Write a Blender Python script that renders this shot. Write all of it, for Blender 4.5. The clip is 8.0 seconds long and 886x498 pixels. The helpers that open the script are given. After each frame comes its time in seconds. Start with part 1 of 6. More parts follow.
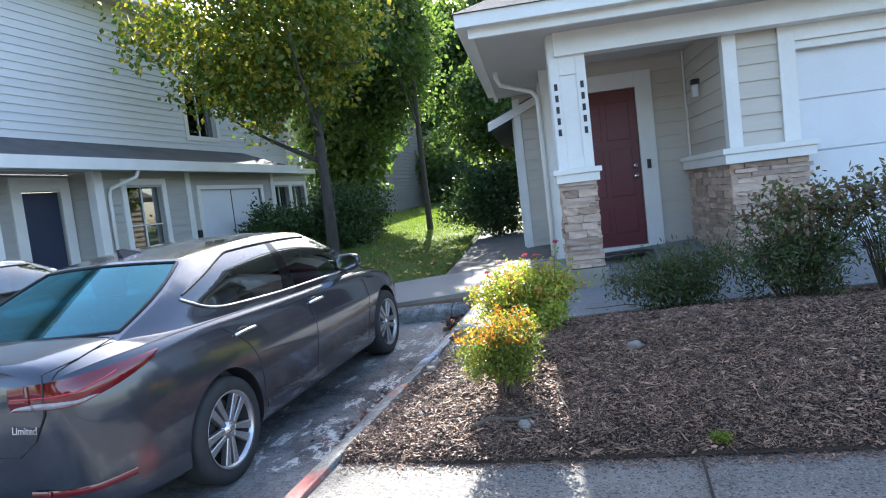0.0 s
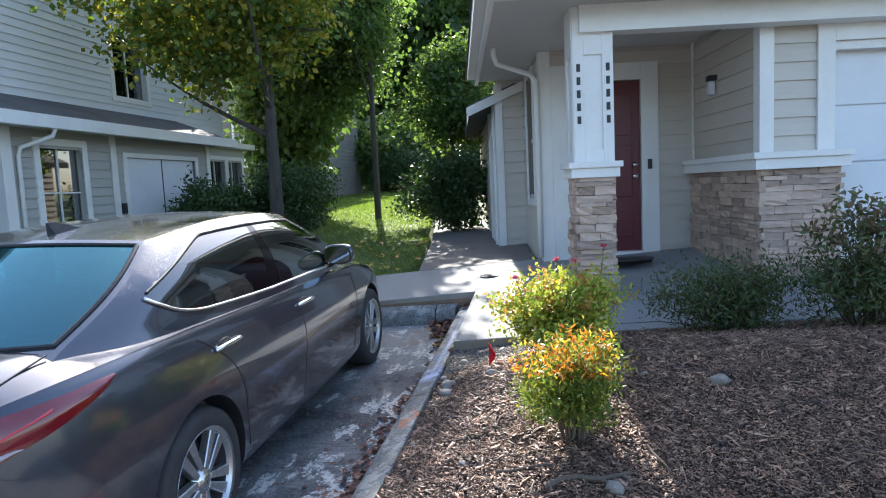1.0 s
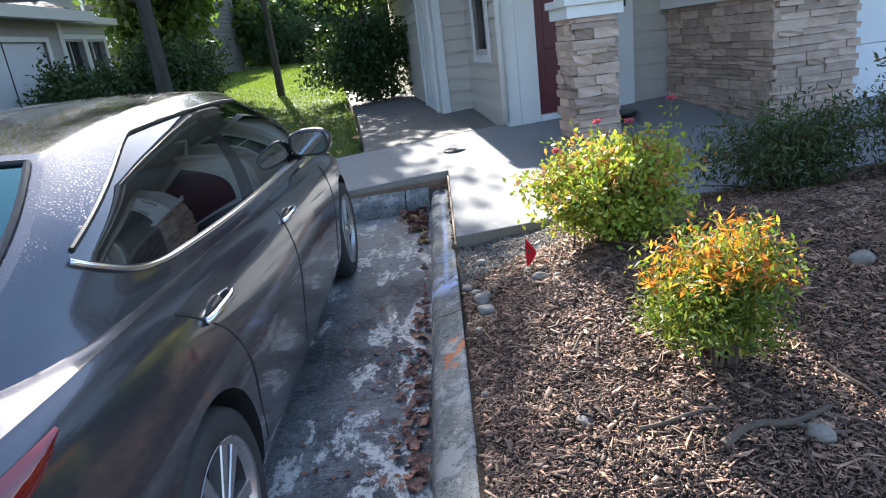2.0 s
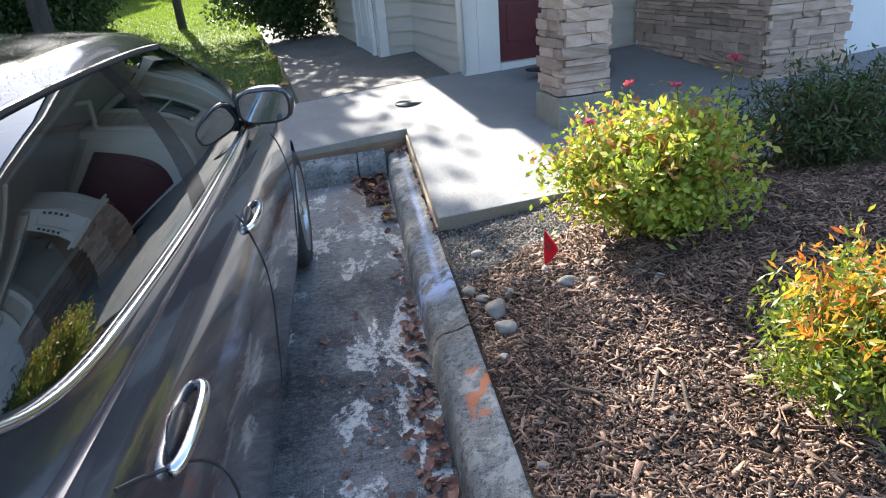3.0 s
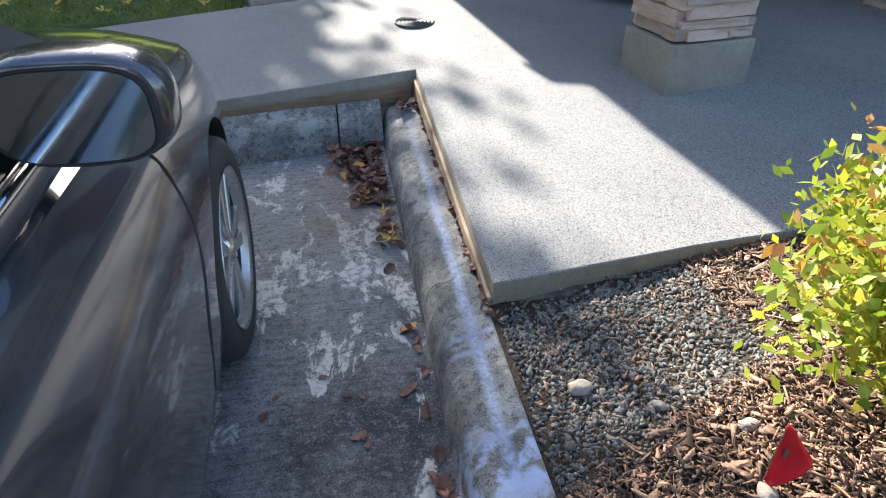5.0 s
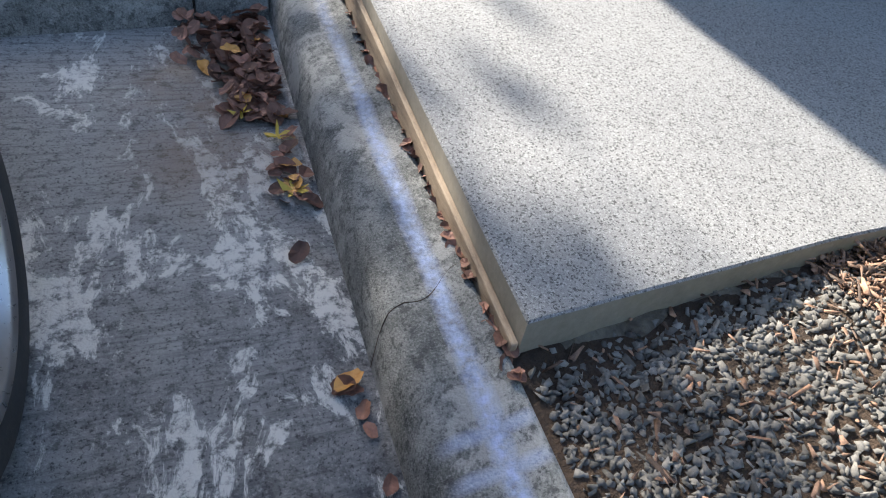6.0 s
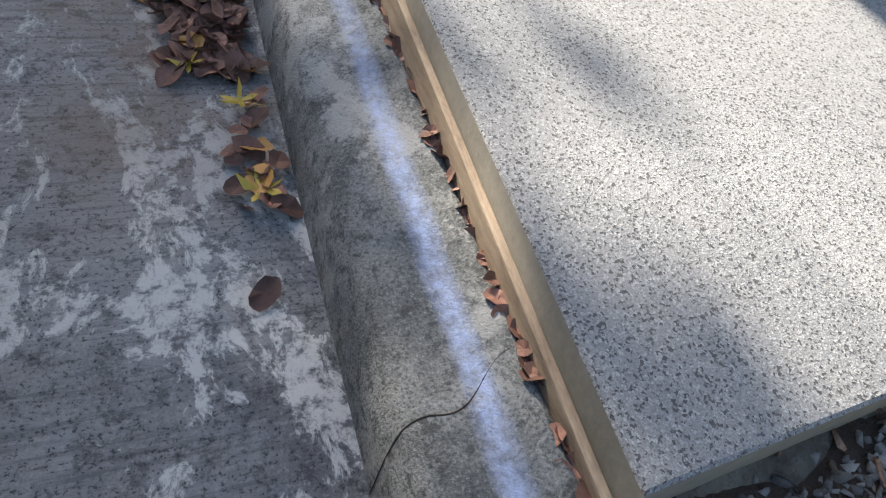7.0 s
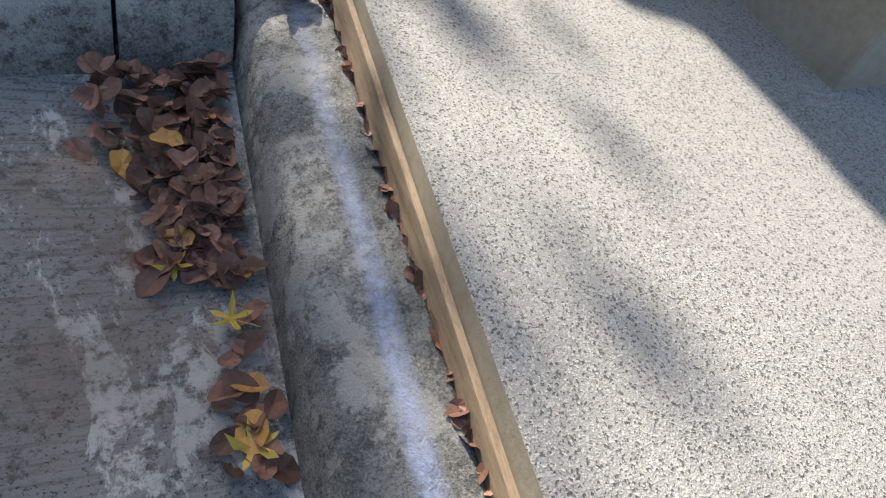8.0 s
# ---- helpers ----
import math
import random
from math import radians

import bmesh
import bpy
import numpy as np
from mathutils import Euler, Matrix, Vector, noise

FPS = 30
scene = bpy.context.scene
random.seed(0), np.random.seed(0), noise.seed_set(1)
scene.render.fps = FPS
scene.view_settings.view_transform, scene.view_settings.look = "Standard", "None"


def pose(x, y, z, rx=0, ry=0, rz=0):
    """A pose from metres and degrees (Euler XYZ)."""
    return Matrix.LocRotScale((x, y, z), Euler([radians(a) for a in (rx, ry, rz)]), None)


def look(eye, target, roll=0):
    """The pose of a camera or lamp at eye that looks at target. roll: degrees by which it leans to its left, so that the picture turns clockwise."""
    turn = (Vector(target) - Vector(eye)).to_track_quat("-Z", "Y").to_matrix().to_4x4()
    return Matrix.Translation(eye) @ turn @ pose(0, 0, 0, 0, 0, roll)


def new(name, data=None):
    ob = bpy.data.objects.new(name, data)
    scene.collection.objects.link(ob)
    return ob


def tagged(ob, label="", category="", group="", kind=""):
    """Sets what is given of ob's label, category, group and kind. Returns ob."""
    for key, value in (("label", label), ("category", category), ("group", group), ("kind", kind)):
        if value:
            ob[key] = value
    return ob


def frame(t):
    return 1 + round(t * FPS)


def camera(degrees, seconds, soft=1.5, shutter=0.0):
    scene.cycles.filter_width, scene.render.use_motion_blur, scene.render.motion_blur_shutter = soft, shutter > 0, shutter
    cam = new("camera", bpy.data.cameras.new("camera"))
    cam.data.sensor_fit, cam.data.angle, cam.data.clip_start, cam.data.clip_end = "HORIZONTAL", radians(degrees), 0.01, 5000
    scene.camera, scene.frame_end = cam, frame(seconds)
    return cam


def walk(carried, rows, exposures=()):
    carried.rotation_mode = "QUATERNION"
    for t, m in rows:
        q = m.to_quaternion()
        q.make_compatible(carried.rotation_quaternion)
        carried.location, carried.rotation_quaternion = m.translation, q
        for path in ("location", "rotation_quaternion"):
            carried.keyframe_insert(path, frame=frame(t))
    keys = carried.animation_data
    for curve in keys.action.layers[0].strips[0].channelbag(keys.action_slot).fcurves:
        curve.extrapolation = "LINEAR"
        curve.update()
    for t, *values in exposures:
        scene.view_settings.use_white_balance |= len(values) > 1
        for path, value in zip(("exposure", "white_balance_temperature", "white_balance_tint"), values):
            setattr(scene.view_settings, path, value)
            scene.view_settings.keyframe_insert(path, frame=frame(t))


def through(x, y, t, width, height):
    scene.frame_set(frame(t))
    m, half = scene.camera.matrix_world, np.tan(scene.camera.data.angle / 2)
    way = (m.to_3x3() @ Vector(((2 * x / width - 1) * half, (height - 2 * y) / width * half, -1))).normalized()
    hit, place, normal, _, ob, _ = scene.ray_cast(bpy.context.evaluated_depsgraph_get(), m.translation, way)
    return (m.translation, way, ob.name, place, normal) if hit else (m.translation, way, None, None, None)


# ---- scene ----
cam = camera(70.0, 8.0, soft=1.1)
PATH = [
    (0, (0.101, 1.244, 1.474), (-0.467, 3.155, 1.322), -6.7),
    (0.5, (-0.405, 1.617, 1.486), (-0.919, 3.537, 1.259), -5.5),
    (1, (-0.802, 2.003, 1.485), (-1.136, 3.965, 1.288), -2.7),
    (1.5, (-1.241, 2.57, 1.459), (-1.537, 4.506, 1.054), -4.1),
    (1.7, (-1.41, 2.759, 1.441), (-1.596, 4.673, 0.895), -6.1),
    (2.8, (-1.918, 3.619, 1.477), (-1.756, 5.485, 0.775), -4.8),
    (3, (-1.966, 3.807, 1.472), (-1.753, 5.622, 0.658), -4.9),
    (3.5, (-1.929, 4.251, 1.419), (-1.708, 6.084, 0.651), -8.2),
    (4, (-1.898, 4.677, 1.408), (-1.769, 6.447, 0.487), -8.3),
    (4.5, (-1.985, 5.129, 1.363), (-1.872, 6.829, 0.314), -5.4),
    (5, (-2.003, 5.559, 1.312), (-1.714, 7.211, 0.222), 0.0),
    (5.1, (-2.018, 5.675, 1.287), (-1.687, 7.304, 0.175), 0.7),
    (5.2, (-2.031, 5.792, 1.256), (-1.646, 7.37, 0.09), 2.8),
    (6.3, (-2.012, 6.661, 0.805), (-1.324, 7.866, -0.636), 12.8),
    (6.5, (-1.989, 6.755, 0.758), (-1.328, 7.879, -0.758), 13.2),
    (7, (-1.941, 6.902, 0.744), (-1.24, 8.041, -0.743), 17.6),
    (7.5, (-1.944, 7.056, 0.808), (-1.223, 8.286, -0.595), 18.7),
    (8, (-1.96, 7.238, 0.848), (-1.125, 8.408, -0.543), 23.7),
]
EXPOSURES = [(0.0, 2.3, 6050, 10), (1.5, 2.02, 6050, 10), (3.0, 2.15, 6250, 10), (5.0, 2.07, 6400, 10), (6.5, 1.97, 6450, 10), (7.1, 2.0, 6750, 10), (8.0, 1.88, 7000, 10)]
walk(cam, [(t, look(eye, target, roll)) for t, eye, target, roll in PATH], EXPOSURES)

# ---- light ----
SUN_AZ, SUN_EL = radians(-16.0), radians(32.5)
SUN_DIR = Vector((math.sin(SUN_AZ) * math.cos(SUN_EL), math.cos(SUN_AZ) * math.cos(SUN_EL), math.sin(SUN_EL)))
world = bpy.data.worlds.new("sky")
scene.world = world
world.use_nodes = True
sky = world.node_tree.nodes.new("ShaderNodeTexSky")
sky.sky_type, sky.sun_disc = "NISHITA", False
sky.sun_elevation, sky.sun_rotation = SUN_EL, SUN_AZ
sky.dust_density = 2.0
back = world.node_tree.nodes["Background"]
back.inputs[1].default_value = 0.125
world.node_tree.links.new(sky.outputs[0], back.inputs[0])
lamp = bpy.data.lights.new("sun", "SUN")
lamp.energy, lamp.angle, lamp.color = 4.3, radians(0.55), (1.0, 0.93, 0.82)
sun = new("sun", lamp)
sun.matrix_world = look(SUN_DIR * 50, (0, 0, 0))


# ---- materials ----
def nodes_of(name):
    m = bpy.data.materials.new(name)
    m.use_nodes = True
    nt = m.node_tree
    return m, nt, nt.nodes["Principled BSDF"]


def node(nt, kind, **inputs):
    n = nt.nodes.new(kind)
    for k, v in inputs.items():
        n.inputs[k.replace("_", " ")].default_value = v
    return n


def noise_tex(nt, vec, scale, detail=4.0, rough=0.6):
    n = node(nt, "ShaderNodeTexNoise", Scale=scale, Detail=detail, Roughness=rough)
    nt.links.new(vec, n.inputs["Vector"])
    return n.outputs["Fac"]


def ramp(nt, fac, lo, hi, a=0.0, b=1.0):
    n = node(nt, "ShaderNodeMapRange", From_Min=lo, From_Max=hi, To_Min=a, To_Max=b)
    nt.links.new(fac, n.inputs[0])
    return n.outputs[0]


def mixc(nt, fac, a, b, blend="MIX"):
    n = nt.nodes.new("ShaderNodeMix")
    n.data_type, n.blend_type = "RGBA", blend
    for sock, v in ((n.inputs[0], fac), (n.inputs[6], a), (n.inputs[7], b)):
        if isinstance(v, (int, float)):
            sock.default_value = v
        elif isinstance(v, tuple):
            sock.default_value = (*v, 1.0)
        else:
            nt.links.new(v, sock)
    return n.outputs[2]


def mathn(nt, op, a, b=0.0):
    n = nt.nodes.new("ShaderNodeMath")
    n.operation = op
    for sock, v in ((n.inputs[0], a), (n.inputs[1], b)):
        if isinstance(v, (int, float)):
            sock.default_value = v
        else:
            nt.links.new(v, sock)
    return n.outputs[0]


def bumped(nt, bsdf, fac, strength, dist):
    b = node(nt, "ShaderNodeBump", Strength=strength, Distance=dist)
    nt.links.new(fac, b.inputs["Height"])
    nt.links.new(b.outputs[0], bsdf.inputs["Normal"])


def surface(name, dark, light, rough=0.7, big=1.5, fine=40.0, bump=0.3, dist=0.004, metal=0.0, vary=0.0, stretch=(1, 1, 1), coat=0.0, spec=0.5, island=0.0):
    """Two colours mixed by noise at two scales, with fine relief; vary: brightness spread from object to object."""
    m, nt, bsdf = nodes_of(name)
    geo = nt.nodes.new("ShaderNodeNewGeometry")
    mp = node(nt, "ShaderNodeMapping", Scale=stretch)
    nt.links.new(geo.outputs["Position"], mp.inputs[0])
    a, b = noise_tex(nt, mp.outputs[0], big), noise_tex(nt, mp.outputs[0], fine, 5.0, 0.7)
    fac = ramp(nt, mathn(nt, "ADD", mathn(nt, "MULTIPLY", a, 0.6), mathn(nt, "MULTIPLY", b, 0.4)), 0.32, 0.68)
    col = mixc(nt, fac, dark, light)
    if vary or island:
        r = nt.nodes.new("ShaderNodeObjectInfo").outputs["Random"] if vary else geo.outputs["Random Per Island"]
        k = vary or island
        v = ramp(nt, r, 0, 1, 1 - k, 1 + k)
        comb = nt.nodes.new("ShaderNodeCombineXYZ")
        for i in range(3):
            nt.links.new(v, comb.inputs[i])
        col = mixc(nt, 1.0, col, comb.outputs[0], "MULTIPLY")
    nt.links.new(col, bsdf.inputs["Base Color"])
    rr = ramp(nt, b, 0.3, 0.7, max(rough - 0.08, 0.02), min(rough + 0.08, 1))
    nt.links.new(rr, bsdf.inputs["Roughness"])
    bsdf.inputs["Metallic"].default_value = metal
    bsdf.inputs["Coat Weight"].default_value = coat
    bsdf.inputs["Specular IOR Level"].default_value = spec
    if bump:
        bumped(nt, bsdf, b, bump, dist)
    return m


def leaf_material(name, colours, through=0.35):
    """Leaves whose colour goes from leaf to leaf along a few tones, with light passing through."""
    m, nt, bsdf = nodes_of(name)
    geo = nt.nodes.new("ShaderNodeNewGeometry")
    cr = nt.nodes.new("ShaderNodeValToRGB")
    cr.color_ramp.elements[0].color = (*colours[0], 1)
    cr.color_ramp.elements[1].color = (*colours[-1], 1)
    for i, c in enumerate(colours[1:-1]):
        e = cr.color_ramp.elements.new((i + 1) / (len(colours) - 1))
        e.color = (*c, 1)
    nt.links.new(geo.outputs["Random Per Island"], cr.inputs[0])
    nt.links.new(cr.outputs[0], bsdf.inputs["Base Color"])
    bsdf.inputs["Roughness"].default_value = 0.5
    tr = nt.nodes.new("ShaderNodeBsdfTranslucent")
    nt.links.new(mixc(nt, 1.0, cr.outputs[0], (1.5, 1.5, 0.9), "MULTIPLY"), tr.inputs[0])
    mx = nt.nodes.new("ShaderNodeMixShader")
    mx.inputs[0].default_value = through
    nt.links.new(bsdf.outputs[0], mx.inputs[1])
    nt.links.new(tr.outputs[0], mx.inputs[2])
    nt.links.new(mx.outputs[0], nt.nodes["Material Output"].inputs[0])
    return m


def glass_material(name, tint=(0.75, 0.8, 0.8), rough=0.0, dark=0.5, gloss_tint=(1.0, 1.0, 1.0)):
    """A tinted pane: part clear, part gloss by the angle."""
    m, nt, bsdf = nodes_of(name)
    tr = node(nt, "ShaderNodeBsdfTransparent")
    tr.inputs[0].default_value = (*[c * dark for c in tint], 1)
    gl = node(nt, "ShaderNodeBsdfGlossy", Roughness=rough)
    # colours the gloss itself, so a reflection's hue can be painted in
    gl.inputs[0].default_value = (*gloss_tint, 1)
    lw = node(nt, "ShaderNodeLayerWeight", Blend=0.5)
    fr = ramp(nt, mathn(nt, "POWER", lw.outputs["Facing"], 4.0), 0, 1, 0.15, 0.9)
    mx = nt.nodes.new("ShaderNodeMixShader")
    nt.links.new(fr, mx.inputs[0])
    nt.links.new(tr.outputs[0], mx.inputs[1])
    nt.links.new(gl.outputs[0], mx.inputs[2])
    nt.links.new(mx.outputs[0], nt.nodes["Material Output"].inputs[0])
    return m


def ground_position(nt):
    geo = nt.nodes.new("ShaderNodeNewGeometry")
    sep = nt.nodes.new("ShaderNodeSeparateXYZ")
    nt.links.new(geo.outputs["Position"], sep.inputs[0])
    return geo.outputs["Position"], sep


def band(nt, value, centre, half, soft):
    """1 within half of centre, falling to 0 over soft."""
    return ramp(nt, mathn(nt, "ABSOLUTE", mathn(nt, "SUBTRACT", value, centre)), half, half + soft, 1.0, 0.0)


def asphalt_material():
    m, nt, bsdf = nodes_of("asphalt")
    pos, sep = ground_position(nt)
    g = noise_tex(nt, pos, 160, 3, 0.7)
    mid = noise_tex(nt, pos, 5, 6, 0.7)
    big = noise_tex(nt, pos, 0.9, 4, 0.6)
    worn = mathn(nt, "ADD", mathn(nt, "MULTIPLY", big, 0.7), mathn(nt, "MULTIPLY", mid, 0.3))
    col = mixc(nt, mathn(nt, "ADD", ramp(nt, worn, 0.42, 0.60), ramp(nt, sep.outputs["Y"], 7.3, 7.8, 0.0, 1.0)), (0.042, 0.045, 0.052), (0.29, 0.29, 0.285))
    grit = noise_tex(nt, pos, 38, 8, 0.75)
    col = mixc(nt, ramp(nt, grit, 0.53, 0.59, 0, 0.42), col, (0.32, 0.32, 0.31))
    col = mixc(nt, ramp(nt, grit, 0.47, 0.40, 0, 0.55), col, (0.028, 0.029, 0.032))
    col = mixc(nt, ramp(nt, g, 0.57, 0.66, 0, 0.5), col, (0.38, 0.38, 0.37))
    col = mixc(nt, ramp(nt, g, 0.43, 0.36, 0, 0.8), col, (0.025, 0.026, 0.028))
    brush = node(nt, "ShaderNodeMapping", Scale=(3.0, 40.0, 1.0), Rotation=(0, 0, 0.12))
    nt.links.new(pos, brush.inputs[0])
    col = mixc(nt, ramp(nt, noise_tex(nt, brush.outputs[0], 2.0, 5, 0.7), 0.50, 0.64, 0, 0.45), col, (0.03, 0.03, 0.034))
    mp = node(nt, "ShaderNodeMapping", Scale=(1.0, 0.5, 1.0), Rotation=(0, 0, 0.55))
    nt.links.new(pos, mp.inputs[0])
    warp = node(nt, "ShaderNodeTexNoise", Scale=3.0, Detail=4.0)
    nt.links.new(mp.outputs[0], warp.inputs["Vector"])
    bent = nt.nodes.new("ShaderNodeVectorMath")
    bent.operation = "MULTIPLY_ADD"
    bent.inputs[1].default_value = (0.35, 0.35, 0.35)
    nt.links.new(warp.outputs["Color"], bent.inputs[0])
    nt.links.new(mp.outputs[0], bent.inputs[2])
    st = noise_tex(nt, bent.outputs[0], 5.0, 12, 0.74)
    kerbside = mathn(nt, "MULTIPLY", band(nt, sep.outputs["X"], -1.98, 0.10, 0.16), band(nt, sep.outputs["Y"], 5.6, 0.75, 0.3))
    near = mathn(nt, "ADD", ramp(nt, sep.outputs["X"], -3.2, -1.85, -0.06, 0.015), mathn(nt, "ADD", mathn(nt, "MULTIPLY", kerbside, 0.10), ramp(nt, sep.outputs["Y"], 4.2, 5.0, -0.08, 0.0)))
    head = ramp(nt, sep.outputs["Y"], 7.2, 8.0, 0.0, 0.055)
    cake = ramp(nt, mathn(nt, "ADD", mathn(nt, "ADD", mathn(nt, "ADD", st, near), head), mathn(nt, "MULTIPLY", mathn(nt, "SUBTRACT", big, 0.5), 0.4)), 0.56, 0.585, 0, 0.9)
    cake = mathn(nt, "MULTIPLY", cake, ramp(nt, grit, 0.40, 0.52, 0.1, 1.0))
    col = mixc(nt, cake, col, (0.66, 0.65, 0.61))
    rust = ramp(nt, mathn(nt, "MULTIPLY", band(nt, sep.outputs["X"], -1.98, 0.10, 0.18), band(nt, sep.outputs["Y"], 7.95, 0.15, 0.3)), 0, 1, 0, 0.6)
    col = mixc(nt, mathn(nt, "MULTIPLY", rust, ramp(nt, mid, 0.3, 0.6)), col, (0.16, 0.09, 0.045))
    nt.links.new(col, bsdf.inputs["Base Color"])
    bsdf.inputs["Roughness"].default_value = 0.75
    bumped(nt, bsdf, mathn(nt, "ADD", g, grit), 0.8, 0.006)
    return m


def kerb_material():
    m, nt, bsdf = nodes_of("kerb_concrete")
    pos, sep = ground_position(nt)
    g = noise_tex(nt, pos, 220, 3, 0.7)
    mid = noise_tex(nt, pos, 9, 6, 0.7)
    col = mixc(nt, ramp(nt, mid, 0.35, 0.65), (0.12, 0.125, 0.12), (0.30, 0.30, 0.28))
    col = mixc(nt, ramp(nt, g, 0.55, 0.65, 0, 0.5), col, (0.38, 0.38, 0.36))
    col = mixc(nt, ramp(nt, g, 0.46, 0.38, 0, 0.7), col, (0.06, 0.062, 0.06))
    col = mixc(nt, ramp(nt, noise_tex(nt, pos, 45, 8, 0.75), 0.48, 0.40, 0, 0.75), col, (0.05, 0.052, 0.05))
    col = mixc(nt, ramp(nt, noise_tex(nt, pos, 6, 10, 0.75), 0.53, 0.57, 0, 0.6), col, (0.43, 0.42, 0.395))
    wob = mathn(nt, "MULTIPLY", mathn(nt, "SUBTRACT", noise_tex(nt, pos, 2.0, 2), 0.5), 0.05)
    x = mathn(nt, "ADD", sep.outputs["X"], wob)
    spray = mathn(nt, "MULTIPLY", band(nt, x, -1.682, 0.006, 0.017), ramp(nt, sep.outputs["Y"], 6.2, 6.5))
    spray = mathn(nt, "MULTIPLY", spray, ramp(nt, sep.outputs["Y"], 8.5, 7.5, 0.25, 1.0))
    spray = mathn(nt, "MULTIPLY", spray, ramp(nt, noise_tex(nt, pos, 60, 4), 0.3, 0.62, 0.15, 0.72))
    blob = mathn(nt, "MULTIPLY", band(nt, sep.outputs["Y"], 6.45, 0.05, 0.14), ramp(nt, noise_tex(nt, pos, 14, 4), 0.45, 0.55))
    for yc in (6.83, 6.89):
        tick = mathn(nt, "MULTIPLY", band(nt, sep.outputs["Y"], yc, 0.004, 0.012), band(nt, x, -1.69, 0.05, 0.03))
        spray = mathn(nt, "MAXIMUM", spray, mathn(nt, "MULTIPLY", tick, 0.4))
    spray = mathn(nt, "MAXIMUM", spray, mathn(nt, "MULTIPLY", blob, 0.85))
    col = mixc(nt, spray, col, (0.46, 0.55, 0.80))
    orange = mathn(nt, "MULTIPLY", band(nt, sep.outputs["Y"], 5.62, 0.12, 0.02), band(nt, x, -1.66, 0.05, 0.02))
    orange = mathn(nt, "MULTIPLY", orange, ramp(nt, noise_tex(nt, pos, 16, 3), 0.5, 0.53))
    col = mixc(nt, mathn(nt, "MULTIPLY", orange, 0.8), col, (0.55, 0.17, 0.06))
    red = ramp(nt, mathn(nt, "ADD", sep.outputs["Y"], mathn(nt, "MULTIPLY", mid, 0.15)), 4.40, 4.36, 0, 0.8)
    red = mathn(nt, "MULTIPLY", mathn(nt, "MULTIPLY", red, ramp(nt, sep.outputs["Y"], 3.95, 4.0)), ramp(nt, mid, 0.36, 0.50, 0.25, 1.0))
    col = mixc(nt, red, col, (0.42, 0.10, 0.08))
    nt.links.new(col, bsdf.inputs["Base Color"])
    bsdf.inputs["Roughness"].default_value = 0.85
    bumped(nt, bsdf, mathn(nt, "ADD", g, mathn(nt, "MULTIPLY", mid, 0.8)), 0.7, 0.006)
    return m


def aggregate_material(name, dark, light, scale=150.0, speck=0.75):
    """Broom-worn concrete with pebbles showing in it."""
    m, nt, bsdf = nodes_of(name)
    pos, sep = ground_position(nt)
    v = node(nt, "ShaderNodeTexVoronoi", Scale=scale)
    warp = node(nt, "ShaderNodeTexNoise", Scale=scale * 0.8, Detail=2.0)
    nt.links.new(pos, warp.inputs["Vector"])
    add = nt.nodes.new("ShaderNodeVectorMath")
    add.operation = "MULTIPLY_ADD"
    add.inputs[1].default_value = (1.6 / scale,) * 3
    nt.links.new(warp.outputs["Color"], add.inputs[0])
    nt.links.new(pos, add.inputs[2])
    nt.links.new(add.outputs[0], v.inputs["Vector"])
    hsv = nt.nodes.new("ShaderNodeSeparateColor")
    nt.links.new(v.outputs["Color"], hsv.inputs[0])
    mid = noise_tex(nt, pos, 2.2, 5, 0.6)
    col = mixc(nt, ramp(nt, mid, 0.35, 0.65), dark, light)
    pits = noise_tex(nt, pos, scale * 0.5, 3, 0.6)
    col = mixc(nt, ramp(nt, hsv.outputs[0], 0.82, 0.86, 0, speck), col, tuple(c * 0.24 for c in dark))
    col = mixc(nt, ramp(nt, hsv.outputs[1], 0.74, 0.82, 0, speck * 0.7), col, tuple(min(c * 1.35, 0.8) for c in light))
    grain = noise_tex(nt, pos, scale * 1.3, 3, 0.7)
    col = mixc(nt, ramp(nt, grain, 0.40, 0.56, 0.6, 0.0), col, tuple(c * 0.5 for c in dark))
    col = mixc(nt, ramp(nt, pits, 0.61, 0.64, 0, 0.85), col, tuple(c * 0.30 for c in dark))
    nt.links.new(col, bsdf.inputs["Base Color"])
    bsdf.inputs["Roughness"].default_value = 0.8
    bumped(nt, bsdf, mathn(nt, "SUBTRACT", v.outputs["Distance"], mathn(nt, "MULTIPLY", pits, 0.6)), 0.35, 0.003)
    return m


M = {}
M["asphalt"] = asphalt_material()
M["kerb"] = kerb_material()
M["slab"] = aggregate_material("new_concrete", (0.25, 0.25, 0.248), (0.31, 0.309, 0.303), 330.0, 1.0)
M["old_concrete"] = aggregate_material("old_concrete", (0.115, 0.108, 0.098), (0.19, 0.177, 0.16), 90.0, 0.8)
M["slab_side"] = surface("slab_side", (0.20, 0.18, 0.14), (0.38, 0.345, 0.28), 0.85, 3.0, 60.0, 0.3)
M["form"] = surface("form_board", (0.17, 0.115, 0.075), (0.50, 0.385, 0.265), 0.75, 7.0, 60.0, 0.4, 0.003, stretch=(6, 1, 6))
M["form_dark"] = surface("weathered_board", (0.13, 0.085, 0.055), (0.34, 0.225, 0.14), 0.8, 5.0, 60.0, 0.5, 0.004, stretch=(1, 6, 6))
M["drain"] = surface("drain_iron", (0.035, 0.034, 0.033), (0.09, 0.086, 0.08), 0.7, 20.0, 120.0, 0.4)
M["soil"] = surface("mulch_soil", (0.030, 0.020, 0.014), (0.10, 0.065, 0.042), 0.95, 3.0, 55.0, 1.0, 0.03)
